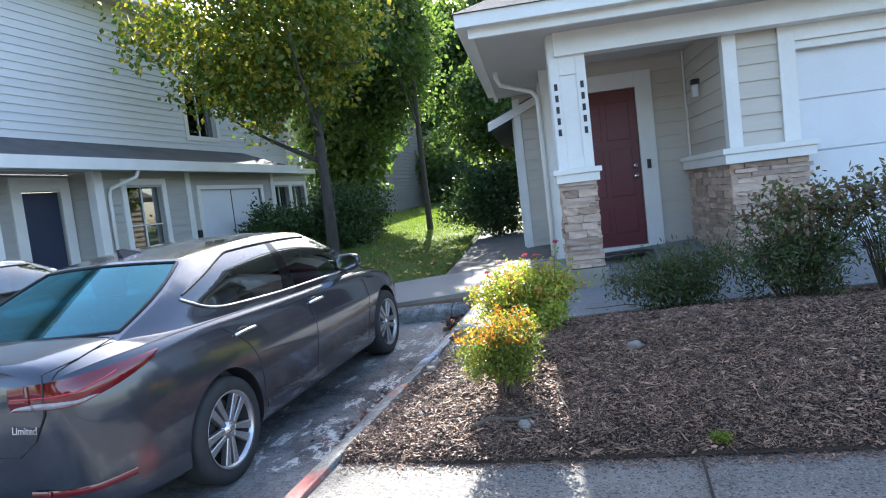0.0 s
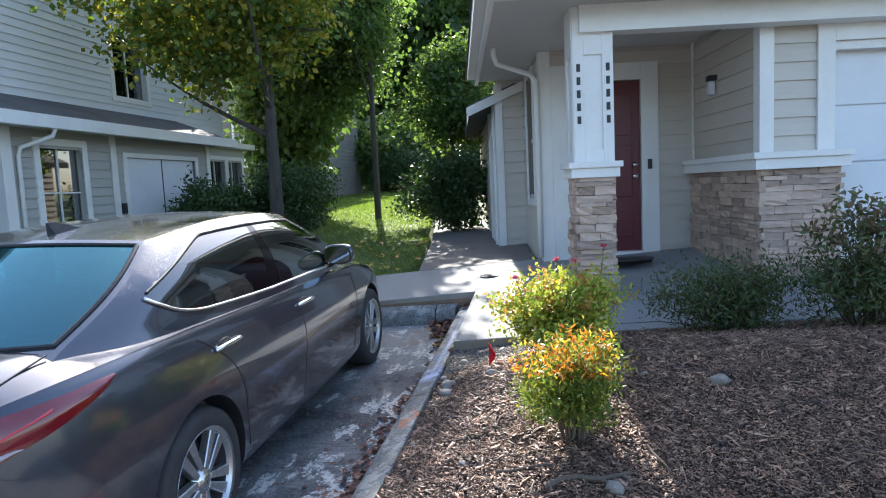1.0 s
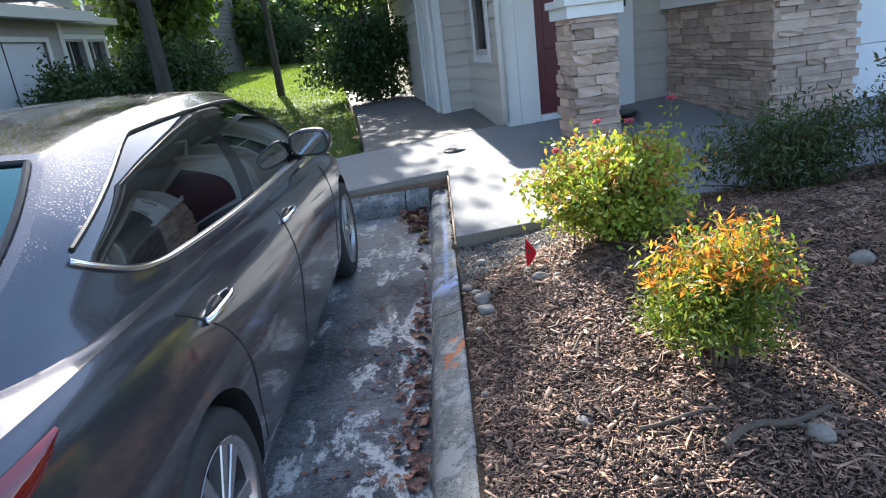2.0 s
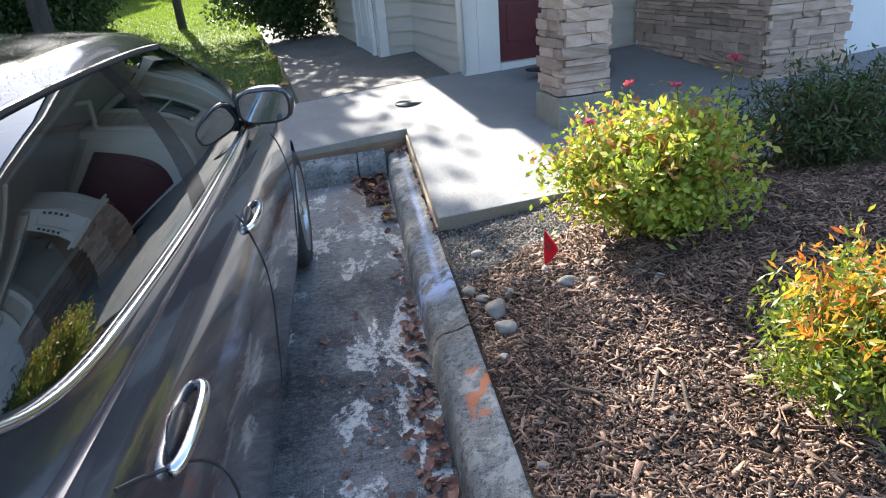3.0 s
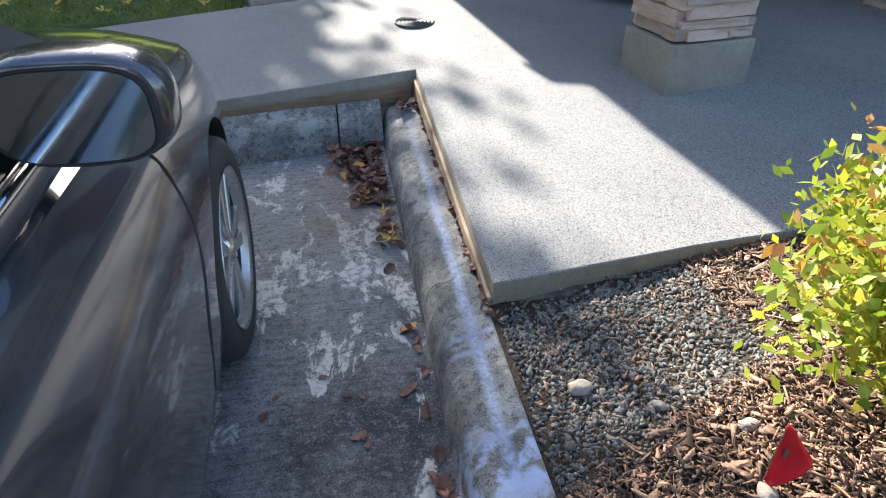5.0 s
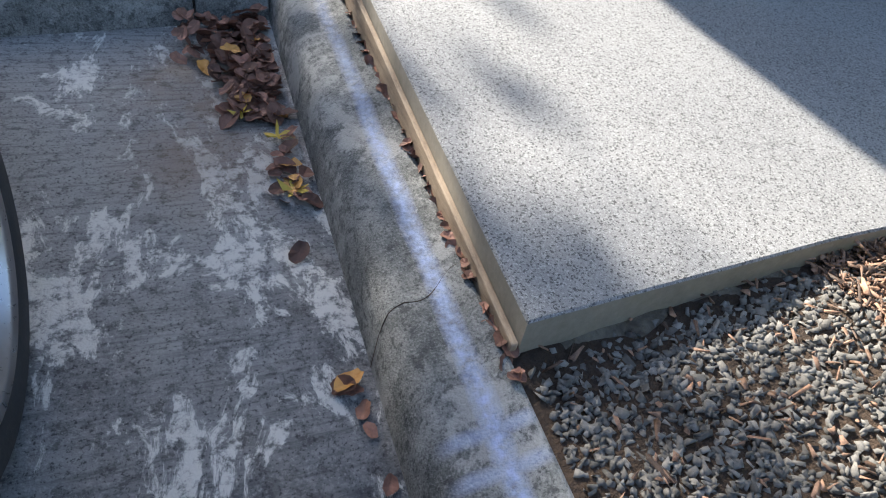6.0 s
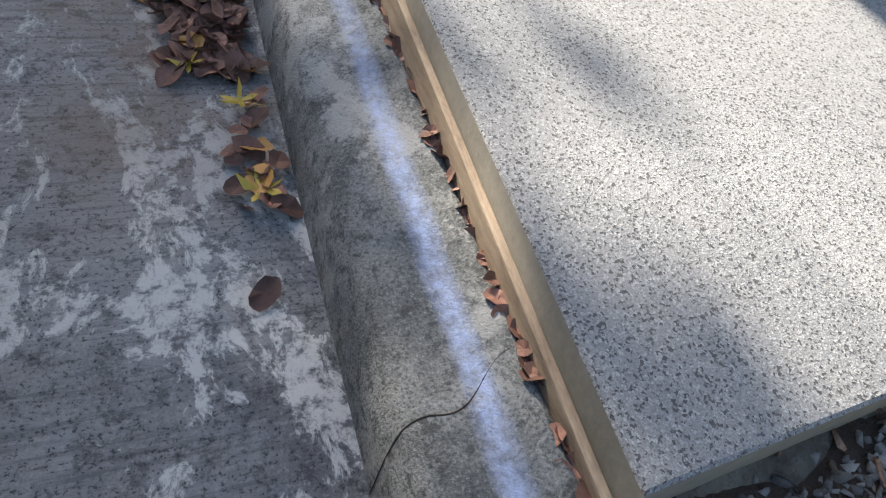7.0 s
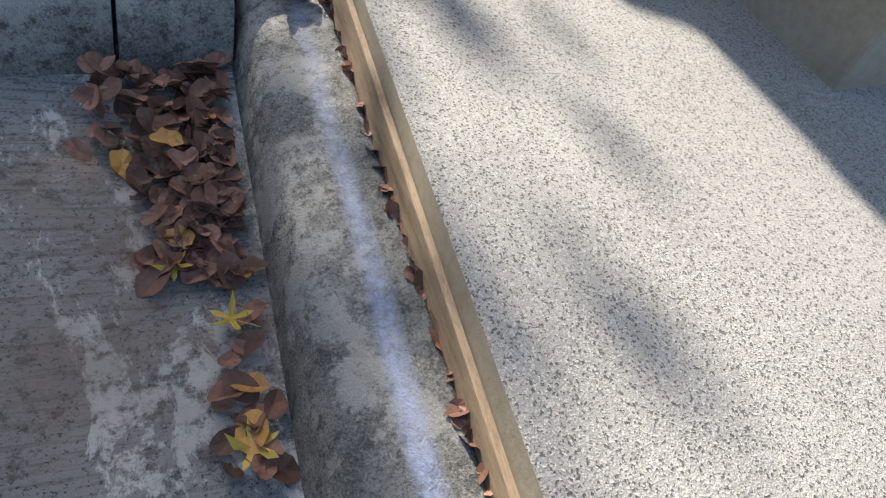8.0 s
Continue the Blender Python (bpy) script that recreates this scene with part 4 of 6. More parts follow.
# ---- parked car ----
def spline(points, n):
    """Smooth points through given ones (Catmull-Rom)."""
    p = [Vector(q) for q in points]
    p = [p[0] * 2 - p[1]] + p + [p[-1] * 2 - p[-2]]
    out = []
    for k in range(n + 1):
        s = k / n * (len(p) - 3)
        i = min(int(s), len(p) - 4)
        t = s - i
        a, b, c, d = p[i:i + 4]
        out.append(0.5 * ((2 * b) + (c - a) * t + (2 * a - 5 * b + 4 * c - d) * t * t + (3 * b - a - 3 * c + d) * t ** 3))
    return out


def curve_of(pairs):
    fine = spline([(a, b, 0) for a, b in pairs], 160)
    return lambda q: float(np.interp(q, [v.x for v in fine], [v.y for v in fine]))


car_w = curve_of([(0, 0.50), (0.02, 0.64), (0.06, 0.72), (0.14, 0.79), (0.35, 0.855), (0.8, 0.89), (1.5, 0.895), (2.5, 0.895), (3.4, 0.89), (3.9, 0.865), (4.2, 0.80), (4.4, 0.70), (4.52, 0.56), (4.57, 0.40)])
car_belt = curve_of([(0, 0.93), (0.1, 0.985), (0.4, 1.01), (1.0, 1.0), (2.0, 0.96), (3.3, 0.92), (3.8, 0.85), (4.2, 0.77), (4.45, 0.67), (4.57, 0.60)])
car_top = curve_of([(0, 0.95), (0.04, 1.03), (0.12, 1.055), (0.5, 1.085), (1.2, 1.03), (2.6, 1.0), (3.35, 0.99), (3.8, 0.93), (4.2, 0.83), (4.45, 0.70), (4.57, 0.61)])
car_low = curve_of([(0, 0.44), (0.05, 0.30), (0.2, 0.25), (0.6, 0.2), (2, 0.18), (4.0, 0.18), (4.4, 0.2), (4.57, 0.34)])


def car_section(y):
    w, zb, zc, zl = car_w(y), car_belt(y), car_top(y), car_low(y)
    h = zb - zl
    return [(0, zl), (0.78 * w, zl), (0.94 * w, zl + 0.035), (0.975 * w, zl + 0.16 * h), (0.99 * w, zl + 0.38 * h), (1.0 * w, zl + 0.55 * h), (0.995 * w, zl + 0.70 * h), (0.972 * w, zl + 0.84 * h),
            (0.958 * w, zl + 0.90 * h), (0.938 * w, zl + 0.95 * h), (0.91 * w, zl + 0.985 * h), (0.88 * w, zb), (0.6 * w, zb + (zc - zb) * 0.8), (0, zc)]


def car_side(y, z):
    """Half width of the body at that length and height."""
    sec = car_section(y)[2:10]
    return float(np.interp(z, [b for a, b in sec], [a for a, b in sec]))


def smooth_ob(ob):
    ob.data.polygons.foreach_set("use_smooth", [True] * len(ob.data.polygons))
    return ob


def car_body(car, paint):
    ys = sorted(set([0, 0.008, 0.02, 0.035, 0.06, 0.09, 0.14] + [round(0.2 + 0.09 * k, 3) for k in range(47)] + [4.45, 4.5, 4.53, 4.55, 4.57]))
    rings = []
    for y in ys:
        half = [Vector((a, y, b)) for a, b in car_section(y)]
        half = [half[0]] + [p for p in spline(half[1:], 30)] + [half[-1]]
        half = half[:-1] if (half[-1] - half[-2]).length < 1e-6 else half
        rings.append(half + [Vector((-p.x, p.y, p.z)) for p in half[-2:0:-1]])
    n = len(rings[0])
    verts = [p for r in rings for p in r]
    faces = [(i * n + k, i * n + (k + 1) % n, (i + 1) * n + (k + 1) % n, (i + 1) * n + k) for i in range(len(rings) - 1) for k in range(n)]
    faces += [tuple(range(n))[::-1], tuple(range((len(rings) - 1) * n, len(rings) * n))]
    me = mesh_of("body", verts, faces)
    bm = bmesh.new()
    bm.from_mesh(me)
    bmesh.ops.recalc_face_normals(bm, faces=bm.faces)
    bm.to_mesh(me)
    bm.free()
    me.materials.append(paint)
    me.materials.append(M["black"])
    body = new("body", me)
    cutters = []
    for y in (0.98, 3.68):
        for s in (-1, 1):
            bm = bmesh.new()
            r = bmesh.ops.create_cone(bm, cap_ends=True, segments=48, radius1=0.362, radius2=0.362, depth=0.34)
            bmesh.ops.rotate(bm, cent=(0, 0, 0), matrix=Matrix.Rotation(math.pi / 2, 3, "Y"), verts=bm.verts)
            bmesh.ops.translate(bm, vec=(s * 0.84, y, 0.335), verts=bm.verts)
            for fc in bm.faces:
                fc.material_index = 1
            cm = bpy.data.meshes.new("arch")
            bm.to_mesh(cm)
            bm.free()
            cm.materials.append(paint)
            cm.materials.append(M["black"])
            cut = new("arch", cm)
            cutters.append(cut)
            mod = body.modifiers.new("arch", "BOOLEAN")
            mod.operation, mod.object, mod.solver = "DIFFERENCE", cut, "EXACT"
    bpy.context.view_layer.update()
    done = bpy.data.meshes.new_from_object(body.evaluated_get(bpy.context.evaluated_depsgraph_get()))
    body.modifiers.clear()
    bm = bmesh.new()
    bm.from_mesh(done)
    gone = [fc for fc in bm.faces if 0.78 < fc.calc_center_median().y < 3.30 and abs(fc.calc_center_median().x) < 0.74 and fc.calc_center_median().z > 0.9]
    bmesh.ops.delete(bm, geom=gone, context="FACES")
    for e in bm.edges:
        if len(e.link_faces) == 2 and (e.calc_face_angle(0) > 0.6 or e.link_faces[0].material_index != e.link_faces[1].material_index):
            e.smooth = False
    for fc in bm.faces:
        fc.smooth = True
        if fc.material_index == 0 and fc.calc_center_median().z < 0.235:
            fc.material_index = 1
    bm.to_mesh(done)
    bm.free()
    body.data = done
    for c in cutters:
        bpy.data.objects.remove(c)
    body.parent = car
    return body


BELT = spline([(0.66, 0.50, 1.065), (0.745, 0.80, 1.045), (0.785, 1.15, 1.015), (0.80, 1.8, 0.975), (0.80, 2.5, 0.955), (0.785, 3.05, 0.94), (0.735, 3.42, 0.955)], 200)
RAIL = spline([(0.545, 1.22, 1.375), (0.575, 1.6, 1.412), (0.585, 2.0, 1.425), (0.58, 2.35, 1.415), (0.565, 2.62, 1.388)], 200)


def cabin(s, t, out=0.0):
    """A place on the cabin's side: s from the rear to the front, t from the waist to the roof rail."""
    k = clamp(s) * 200
    i = min(int(k), 199)
    b, r = BELT[i].lerp(BELT[i + 1], k - i), RAIL[i].lerp(RAIL[i + 1], k - i)
    p = b.lerp(r, t)
    p.x += 0.055 * math.sin(math.pi * clamp(t)) + out
    return p


def grid_mesh(name, rows):
    n = len(rows[0])
    verts = [p for r in rows for p in r]
    faces = [(i * n + k, i * n + k + 1, (i + 1) * n + k + 1, (i + 1) * n + k) for i in range(len(rows) - 1) for k in range(n - 1)]
    c = Vector((0, 2.0, 0.9))
    a = Vector(verts[faces[len(faces) // 2][0]])
    q = faces[len(faces) // 2]
    nrm = (Vector(verts[q[1]]) - a).cross(Vector(verts[q[2]]) - a)
    if nrm.dot(a - c) < 0:
        faces = [f[::-1] for f in faces]
    return mesh_of(name, verts, faces, True)


def split_side(side, ss, ts):
    return [[Vector((side * cabin(s, t).x, cabin(s, t).y, cabin(s, t).z)) for t in ts] for s in ss]


def lin(a, b, n):
    return [a + (b - a) * k / n for k in range(n + 1)]


def end_pane(s, top, bulge, ff, tt):
    """A place on the front or rear screen; ff across from -1 to 1, tt from base to roof."""
    p = cabin(s, tt)
    k = 1 - ff * ff
    return Vector((p.x * ff, p.y + bulge * k * (1 - 0.25 * tt), p.z + top * k * tt))


def car_thing(name, label, m, paint, full=True):
    car = thing(name, label, "car", m)
    body = car_body(car, paint)
    # cabin shell: rails, pillars, roof
    shell_sets = []
    T0, T1, SA, SB0, SB1, SC = 0.10, 0.88, 0.10, 0.525, 0.565, 0.945
    def sill(s):
        return 0.10 + 0.25 * clamp((0.36 - s) / 0.26) ** 1.6
    def head(s):
        return T1 - 0.50 * clamp((0.26 - s) / 0.16) ** 1.5
    for side in (-1, 1):
        shell_sets += [[[Vector((side * p.x, p.y, p.z)) for p in [cabin(s, -0.12 + (sill(s) + 0.12) * q) for q in lin(0, 1, 4)]] for s in lin(SA, 1, 60)],
                       split_side(side, lin(0, SA, 12), lin(-0.12, T0, 2)), [[Vector((side * p.x, p.y, p.z)) for p in [cabin(s, head(s) + (1 - head(s)) * q) for q in lin(0, 1, 6)]] for s in lin(SA, 1, 60)], split_side(side, lin(0, SA, 12), lin(T1, 1, 6)),
                       split_side(side, lin(0, SA, 12), lin(T0, T1, 12)), split_side(side, lin(SC, 1, 4), lin(T0, T1, 12))]
        pil = split_side(side, lin(SB0, SB1, 3), lin(T0, T1, 12))
        part("pillar", grid_mesh("pillar", pil), M["gloss_black"], car)
        for a, b in ((SA, SB0), (SB1, SC)):
            gl = part("side_window", grid_mesh("side_window", [[Vector((side * p.x, p.y, p.z)) for p in [cabin(s, sill(s) + (head(s) - sill(s)) * q) for q in lin(0, 1, 10)]] for s in lin(a, b, 20)]), M["car_glass"], car, "tinted side window")
            gl.visible_shadow = False
        # quarter seam and rubber frame round the glass
        edge = [cabin(s, head(s), 0.004) for s in lin(SA, SC, 60)]
        part("window_seal", tube([(side * p.x, p.y, p.z) for p in edge], 0.008, 6), M["black"], car)
        edge = [cabin(s, sill(s) - 0.02, 0.008) for s in lin(SA, 0.83, 60)]
        part("chrome_strip", tube([(side * p.x, p.y, p.z) for p in edge], 0.008, 8), M["chrome"], car, "chrome waist strip", True)
    for s, top, bulge, nm in ((0.0, 0.03, -0.12, "rear_window"), (1.0, 0.03, 0.14, "windscreen")):
        F, A, B = 0.94, 0.03, 0.94
        def rows(f0, f1, t0, t1, nf, nt):
            return [[end_pane(s, top, bulge, ff, tt) for tt in lin(t0, t1, nt)] for ff in lin(f0, f1, nf)]
        shell_sets += [rows(-1, -F, -0.1, 1, 2, 14), rows(F, 1, -0.1, 1, 2, 14), rows(-F, F, B, 1, 20, 2), rows(-F, F, -0.1, A, 20, 2)]
        rim = [end_pane(s, top, bulge, ff, tt) + Vector((0, 0, 0.003)) for ff, tt in [(q, A) for q in lin(-F, F, 16)] + [(F, q) for q in lin(A, B, 12)] + [(q, B) for q in lin(F, -F, 16)] + [(-F, q) for q in lin(B, A, 12)]]
        part("window_seal", tube(rim, 0.009, 6), M["black"], car)
        gl = part(nm, grid_mesh(nm, rows(-F, F, A, B, 20, 14)), M["rear_glass"] if nm == "rear_window" else M["car_glass"], car, "sloping tinted screen")
        gl.visible_shadow = False
    roof_rows = []
    for s in lin(0, SA, 12) + lin(SA, 1, 60)[1:]:
        r = cabin(s, 1)
        b = -0.12 * 0.75 * clamp(1 - s * 3) ** 2 + 0.14 * 0.75 * clamp(s * 3 - 2) ** 2
        roof_rows.append([Vector((r.x * ff, r.y + b * (1 - ff * ff), r.z + 0.03 * (1 - ff * ff))) for ff in lin(-1, 1, 24)])
    shell_sets.append(roof_rows)
    bm = bmesh.new()
    for rs in shell_sets:
        n = len(rs[0])
        vs = [[bm.verts.new(p) for p in r] for r in rs]
        for i in range(len(rs) - 1):
            for k in range(n - 1):
                bm.faces.new((vs[i][k], vs[i][k + 1], vs[i + 1][k + 1], vs[i + 1][k]))
    bmesh.ops.remove_doubles(bm, verts=bm.verts, dist=0.0008)
    part("roof_shell", bm, paint, car, "dew-speckled roof and pillars", True)
    # wheels
    def rot_place(ob, x, y):
        ob.matrix_basis = pose(x, y, 0.325)
    tyre = lathe([(0.222, -0.095), (0.25, -0.105), (0.29, -0.106), (0.315, -0.092), (0.325, -0.06), (0.325, 0.06), (0.315, 0.092), (0.29, 0.106), (0.25, 0.105), (0.222, 0.095)], 56)
    tyre_me = mesh_of("tyre", *tyre, True)
    tyre_me.materials.append(M["rubber"])
    rim_me = mesh_of("rim", *lathe([(0.228, 0.096), (0.236, 0.106), (0.222, 0.098), (0.212, 0.075)], 56), True)
    barrel_me = mesh_of("barrel", *lathe([(0.212, 0.075), (0.205, 0.05), (0.19, -0.08), (0.0, -0.08)], 56), True)
    barrel_me.materials.append(M["rubber"])
    rim_me.materials.append(M["alloy"])
    bm = bmesh.new()
    for k in range(5):
        for side in (-1, 1):
            a0 = k * math.tau / 5
            a1 = a0 + side * 0.19
            c0, c1 = Vector((0.088, 0.05 * math.cos(a0 + side * 0.4), 0.05 * math.sin(a0 + side * 0.4))), Vector((0.085, 0.222 * math.cos(a1), 0.222 * math.sin(a1)))
            d = (c1 - c0).normalized()
            q = Vector((1, 0, 0)).cross(d).normalized()
            w0, w1 = 0.014, 0.027
            vs = [bm.verts.new(c) for c in (c0 + q * w0, c0 - q * w0, c1 - q * w1, c1 + q * w1)]
            vb = [bm.verts.new(v.co + Vector((-0.04, 0, 0))) for v in vs]
            bm.faces.new(vs)
            for i in range(4):
                bm.faces.new((vs[i], vs[(i + 1) % 4], vb[(i + 1) % 4], vb[i]))
    bmesh.ops.recalc_face_normals(bm, faces=bm.faces)
    bmesh.ops.bevel(bm, geom=bm.edges[:], offset=0.004, segments=1, affect="EDGES")
    spoke_me = bpy.data.meshes.new("spokes")
    bm.to_mesh(spoke_me)
    bm.free()
    spoke_me.materials.append(M["alloy"])
    hub_me = mesh_of("hub_cap", *lathe([(0.0, 0.098), (0.03, 0.097), (0.035, 0.09), (0.06, 0.085), (0.065, 0.05)], 24), True)
    hub_me.materials.append(M["metal"])
    disc_me = mesh_of("brake_disc", *lathe([(0.0, 0.03), (0.14, 0.03), (0.14, 0.01), (0.0, 0.01)], 32))
    disc_me.materials.append(M["rubber"])
    for y in (0.98, 3.68):
        for side in (-1, 1):
            wheel = part("wheel", tyre_me.copy(), None, car, "alloy wheel with black tyre")
            rot_place(wheel, side * 0.775, y)
            if side < 0:
                wheel.matrix_basis = pose(-0.775, y, 0.325, 0, 0, 180)
            for nm, dm in (("rim", rim_me), ("barrel", barrel_me), ("spokes", spoke_me), ("hub_cap", hub_me), ("brake_disc", disc_me)):
                o = part(nm, dm, None, wheel)
                o.matrix_basis = pose(0, 0, 0, 17 + 31 * y)
    # lamps, reflectors, seams
    for side in (-1, 1):
        def outline(k, z):
            """A place round the rear corner: k from the tip on the side to the inner end on the tail."""
            ys = [0.54, 0.40, 0.27, 0.15, 0.07, 0.03, 0.012, 0.004, 0.0, -0.003]
            q = clamp(k) * 9
            i = min(int(q), 8)
            y = ys[i] + (ys[i + 1] - ys[i]) * (q - i)
            if y > 0.004:
                return Vector((side * car_side(y, z), y, z))
            return Vector((side * (0.56 - 0.14 * (0.004 - y) / 0.007), y, z))
        def lens(z0, z1, k0, k1, off, nm, mat, parent=car, lab=""):
            rws = []
            for k in lin(k0, k1, 26):
                lo, hi = z0(k), z1(k)
                r = []
                for tz in lin(0, 1, 5):
                    p = outline(k, lo + (hi - lo) * tz)
                    d = (p - Vector((0, 0.9, p.z))).normalized()
                    r.append(p + d * off * (0.3 + 0.7 * math.sin(math.pi * clamp(tz * 0.9 + 0.05))))
                rws.append(r)
            bm2 = bmesh.new()
            vs = [[bm2.verts.new(p) for p in r] for r in rws]
            for i in range(len(rws) - 1):
                for j in range(5):
                    bm2.faces.new((vs[i][j], vs[i][j + 1], vs[i + 1][j + 1], vs[i + 1][j]))
            return part(nm, bm2, mat, parent, lab, True)
        hi = lambda k: 0.968 - 0.025 * clamp(k) ** 1.6
        lo = lambda k: hi(k) - 0.008 - 0.125 * clamp(k * 2.4) ** 0.65 + 0.02 * clamp(k * 2 - 1)
        tl = lens(lo, hi, 0, 1, 0.014, "tail_lamp", M["red_lens"], car, "wraparound red tail lamp")
        lens(lambda k: lo(k) + 0.004, lambda k: lo(k) + 0.004 + 0.036 * math.sin(math.pi * clamp((k - 0.32) / 0.68)) ** 0.6, 0.32, 1.0, 0.018, "reversing_lens", M["clear_lens"], tl, "clear lower lens")
        lens(lambda k: lo(k) + 0.055, lambda k: lo(k) + 0.068, 0.22, 0.98, 0.0175, "light_bar", M["bright_lens"], tl, "brighter red light bar")
        lens(lambda k: 0.395, lambda k: 0.43, 0.22, 0.95, 0.008, "reflector", M["red_lens"], car, "low red reflector strip")
        def seam(pts, r=0.0035):
            part("seam", tube([(side * (car_side(y, z) + 0.0005), y, z) for y, z in pts], r, 6), M["black"], car)
        seam([(p.x, p.y) for p in spline([(1.05, 0.945, 0), (1.12, 0.90, 0), (1.27, 0.78, 0), (1.36, 0.62, 0), (1.385, 0.42, 0), (1.40, 0.29, 0)], 24)])
        seam([(p.x, p.y) for p in spline([(2.15, 0.905, 0), (2.165, 0.85, 0), (2.18, 0.7, 0), (2.16, 0.5, 0), (2.12, 0.29, 0)], 20)])
        seam([(p.x, p.y) for p in spline([(3.20, 0.87, 0), (3.24, 0.8, 0), (3.25, 0.65, 0), (3.20, 0.45, 0), (3.16, 0.29, 0)], 20)])
        seam([(1.40, 0.285), (1.8, 0.28), (2.6, 0.28), (3.16, 0.285)])
        for y in (1.27, 2.26):
            z = 0.865 - 0.012 * (y - 1.34)
            cup = bmesh.new()
            bmesh.ops.create_uvsphere(cup, u_segments=16, v_segments=10, radius=1)
            bmesh.ops.scale(cup, vec=(0.014, 0.075, 0.034), verts=cup.verts)
            bmesh.ops.translate(cup, vec=(side * (car_side(y, z) - 0.006), y - 0.02, z), verts=cup.verts)
            part("handle_cup", cup, M["black"], car, "", True)
            pts = [(side * (car_side(y + d, z) + o), y + d, z + e) for d, o, e in ((-0.115, 0.004, 0.0), (-0.09, 0.018, 0.004), (-0.03, 0.026, 0.007), (0.04, 0.027, 0.007), (0.095, 0.02, 0.004), (0.115, 0.004, 0.0))]
            hb = tube([tuple(p) for p in spline(pts, 16)], 0.012, 10)
            part("door_handle", hb, M["chrome"], car, "chrome door handle", True)
        # mirror
        mb = bmesh.new()
        bmesh.ops.create_uvsphere(mb, u_segments=24, v_segments=16, radius=1)
        for v in mb.verts:
            v.co.y = max(v.co.y, -0.45)
            v.co = Vector((math.copysign(abs(v.co.x) ** 0.75, v.co.x) * 0.115, v.co.y * 0.085, math.copysign(abs(v.co.z) ** 0.75, v.co.z) * 0.075))
        bmesh.ops.translate(mb, vec=(side * 0.885, 2.92, 1.06), verts=mb.verts)
        mir = part("mirror", mb, paint, car, "door mirror in body colour", True)
        for scale, y, mat, nm in ((1.0, 2.876, "black", "bezel"), (0.93, 2.872, "mirror", "mirror_glass")):
            gb = bmesh.new()
            fr, bk = [], []
            for k in range(28):
                a = k * math.tau / 28
                px, pz = math.copysign(abs(math.cos(a)) ** 0.6, math.cos(a)) * 0.098 * scale, math.copysign(abs(math.sin(a)) ** 0.6, math.sin(a)) * 0.062 * scale
                fr.append(gb.verts.new((side * 0.885 + px, y, 1.06 + pz)))
                bk.append(gb.verts.new((side * 0.885 + px * 1.04, y + 0.012, 1.06 + pz * 1.04)))
            gb.faces.new(fr)
            for k in range(28):
                gb.faces.new((fr[k], fr[(k + 1) % 28], bk[(k + 1) % 28], bk[k]))
            part(nm, gb, M[mat], mir)
        part("stalk", tube([(side * 0.74, 3.0, 0.965), (side * 0.80, 2.97, 0.985), (side * 0.86, 2.93, 1.02)], 0.026, 8), M["black"], mir)
    # tail details
    part("number_plate", block((-0.155, -0.012, 0.70), (0.155, -0.004, 0.79), 0.004), M["white_door"], car, "white number plate with plain bars")
    for k in range(6):
        part("plate_bar", block((-0.12 + k * 0.043, -0.016, 0.722), (-0.095 + k * 0.043, -0.012, 0.768)), M["navy_door"], car)
    part("seam", tube([(-0.62, 0.02, 0.995), (-0.62, 0.010, 0.93), (-0.60, 0.008, 0.80), (-0.53, 0.002, 0.68), (-0.42, -0.001, 0.60), (0.42, -0.001, 0.60), (0.53, 0.002, 0.68), (0.60, 0.008, 0.80), (0.62, 0.010, 0.93), (0.62, 0.02, 0.995)], 0.004, 6), M["black"], car)
    part("seam", tube([(0.62, 0.02, 0.998), (0.655, 0.2, 1.022), (0.64, 0.45, 1.06)], 0.0035, 6), M["black"], car)
    part("seam", tube([(-0.62, 0.02, 0.998), (-0.655, 0.2, 1.022), (-0.64, 0.45, 1.06)], 0.0035, 6), M["black"], car)
    fin = bmesh.new()
    for x, y, z in ((-0.03, 1.28, 1.40), (0.03, 1.28, 1.40), (0.02, 1.46, 1.43), (-0.02, 1.46, 1.43), (-0.006, 1.25, 1.475), (0.006, 1.25, 1.475), (0.004, 1.30, 1.478), (-0.004, 1.30, 1.478)):
        fin.verts.new((x, y, z))
    fin.verts.ensure_lookup_table()
    for fc in ((0, 1, 5, 4), (1, 2, 6, 5), (2, 3, 7, 6), (3, 0, 4, 7), (4, 5, 6, 7)):
        fin.faces.new([fin.verts[i] for i in fc])
    part("antenna_fin", fin, paint, car, "small roof antenna fin")
    # cabin fittings
    tub = bmesh.new()
    block((-0.72, 0.80, 0.30), (0.72, 3.30, 0.34), 0, tub)
    for a, b in ((-0.74, -0.70), (0.70, 0.74)):
        block((a, 0.80, 0.34), (b, 3.30, 0.945), 0, tub)
    block((-0.70, 0.62, 0.34), (0.70, 0.80, 1.02), 0, tub)
    part("cabin_lining", tub, M["fabric"], car)
    part("dashboard", block((-0.70, 2.95, 0.6), (0.70, 3.36, 0.955), 0.05), M["fabric"], car, "", True)
    for x in (-0.37, 0.37):
        st = part("seat", block((x - 0.25, 1.75, 0.42), (x + 0.25, 2.35, 0.60), 0.06), M["fabric"], car, "dark cloth front seat", True)
        bb = block((x - 0.24, 1.62, 0.55), (x + 0.24, 1.78, 1.13), 0.06)
        bmesh.ops.rotate(bb, cent=(x, 1.75, 0.55), matrix=Matrix.Rotation(radians(14), 3, "X"), verts=bb.verts)
        part("backrest", bb, M["fabric"], st, "", True)
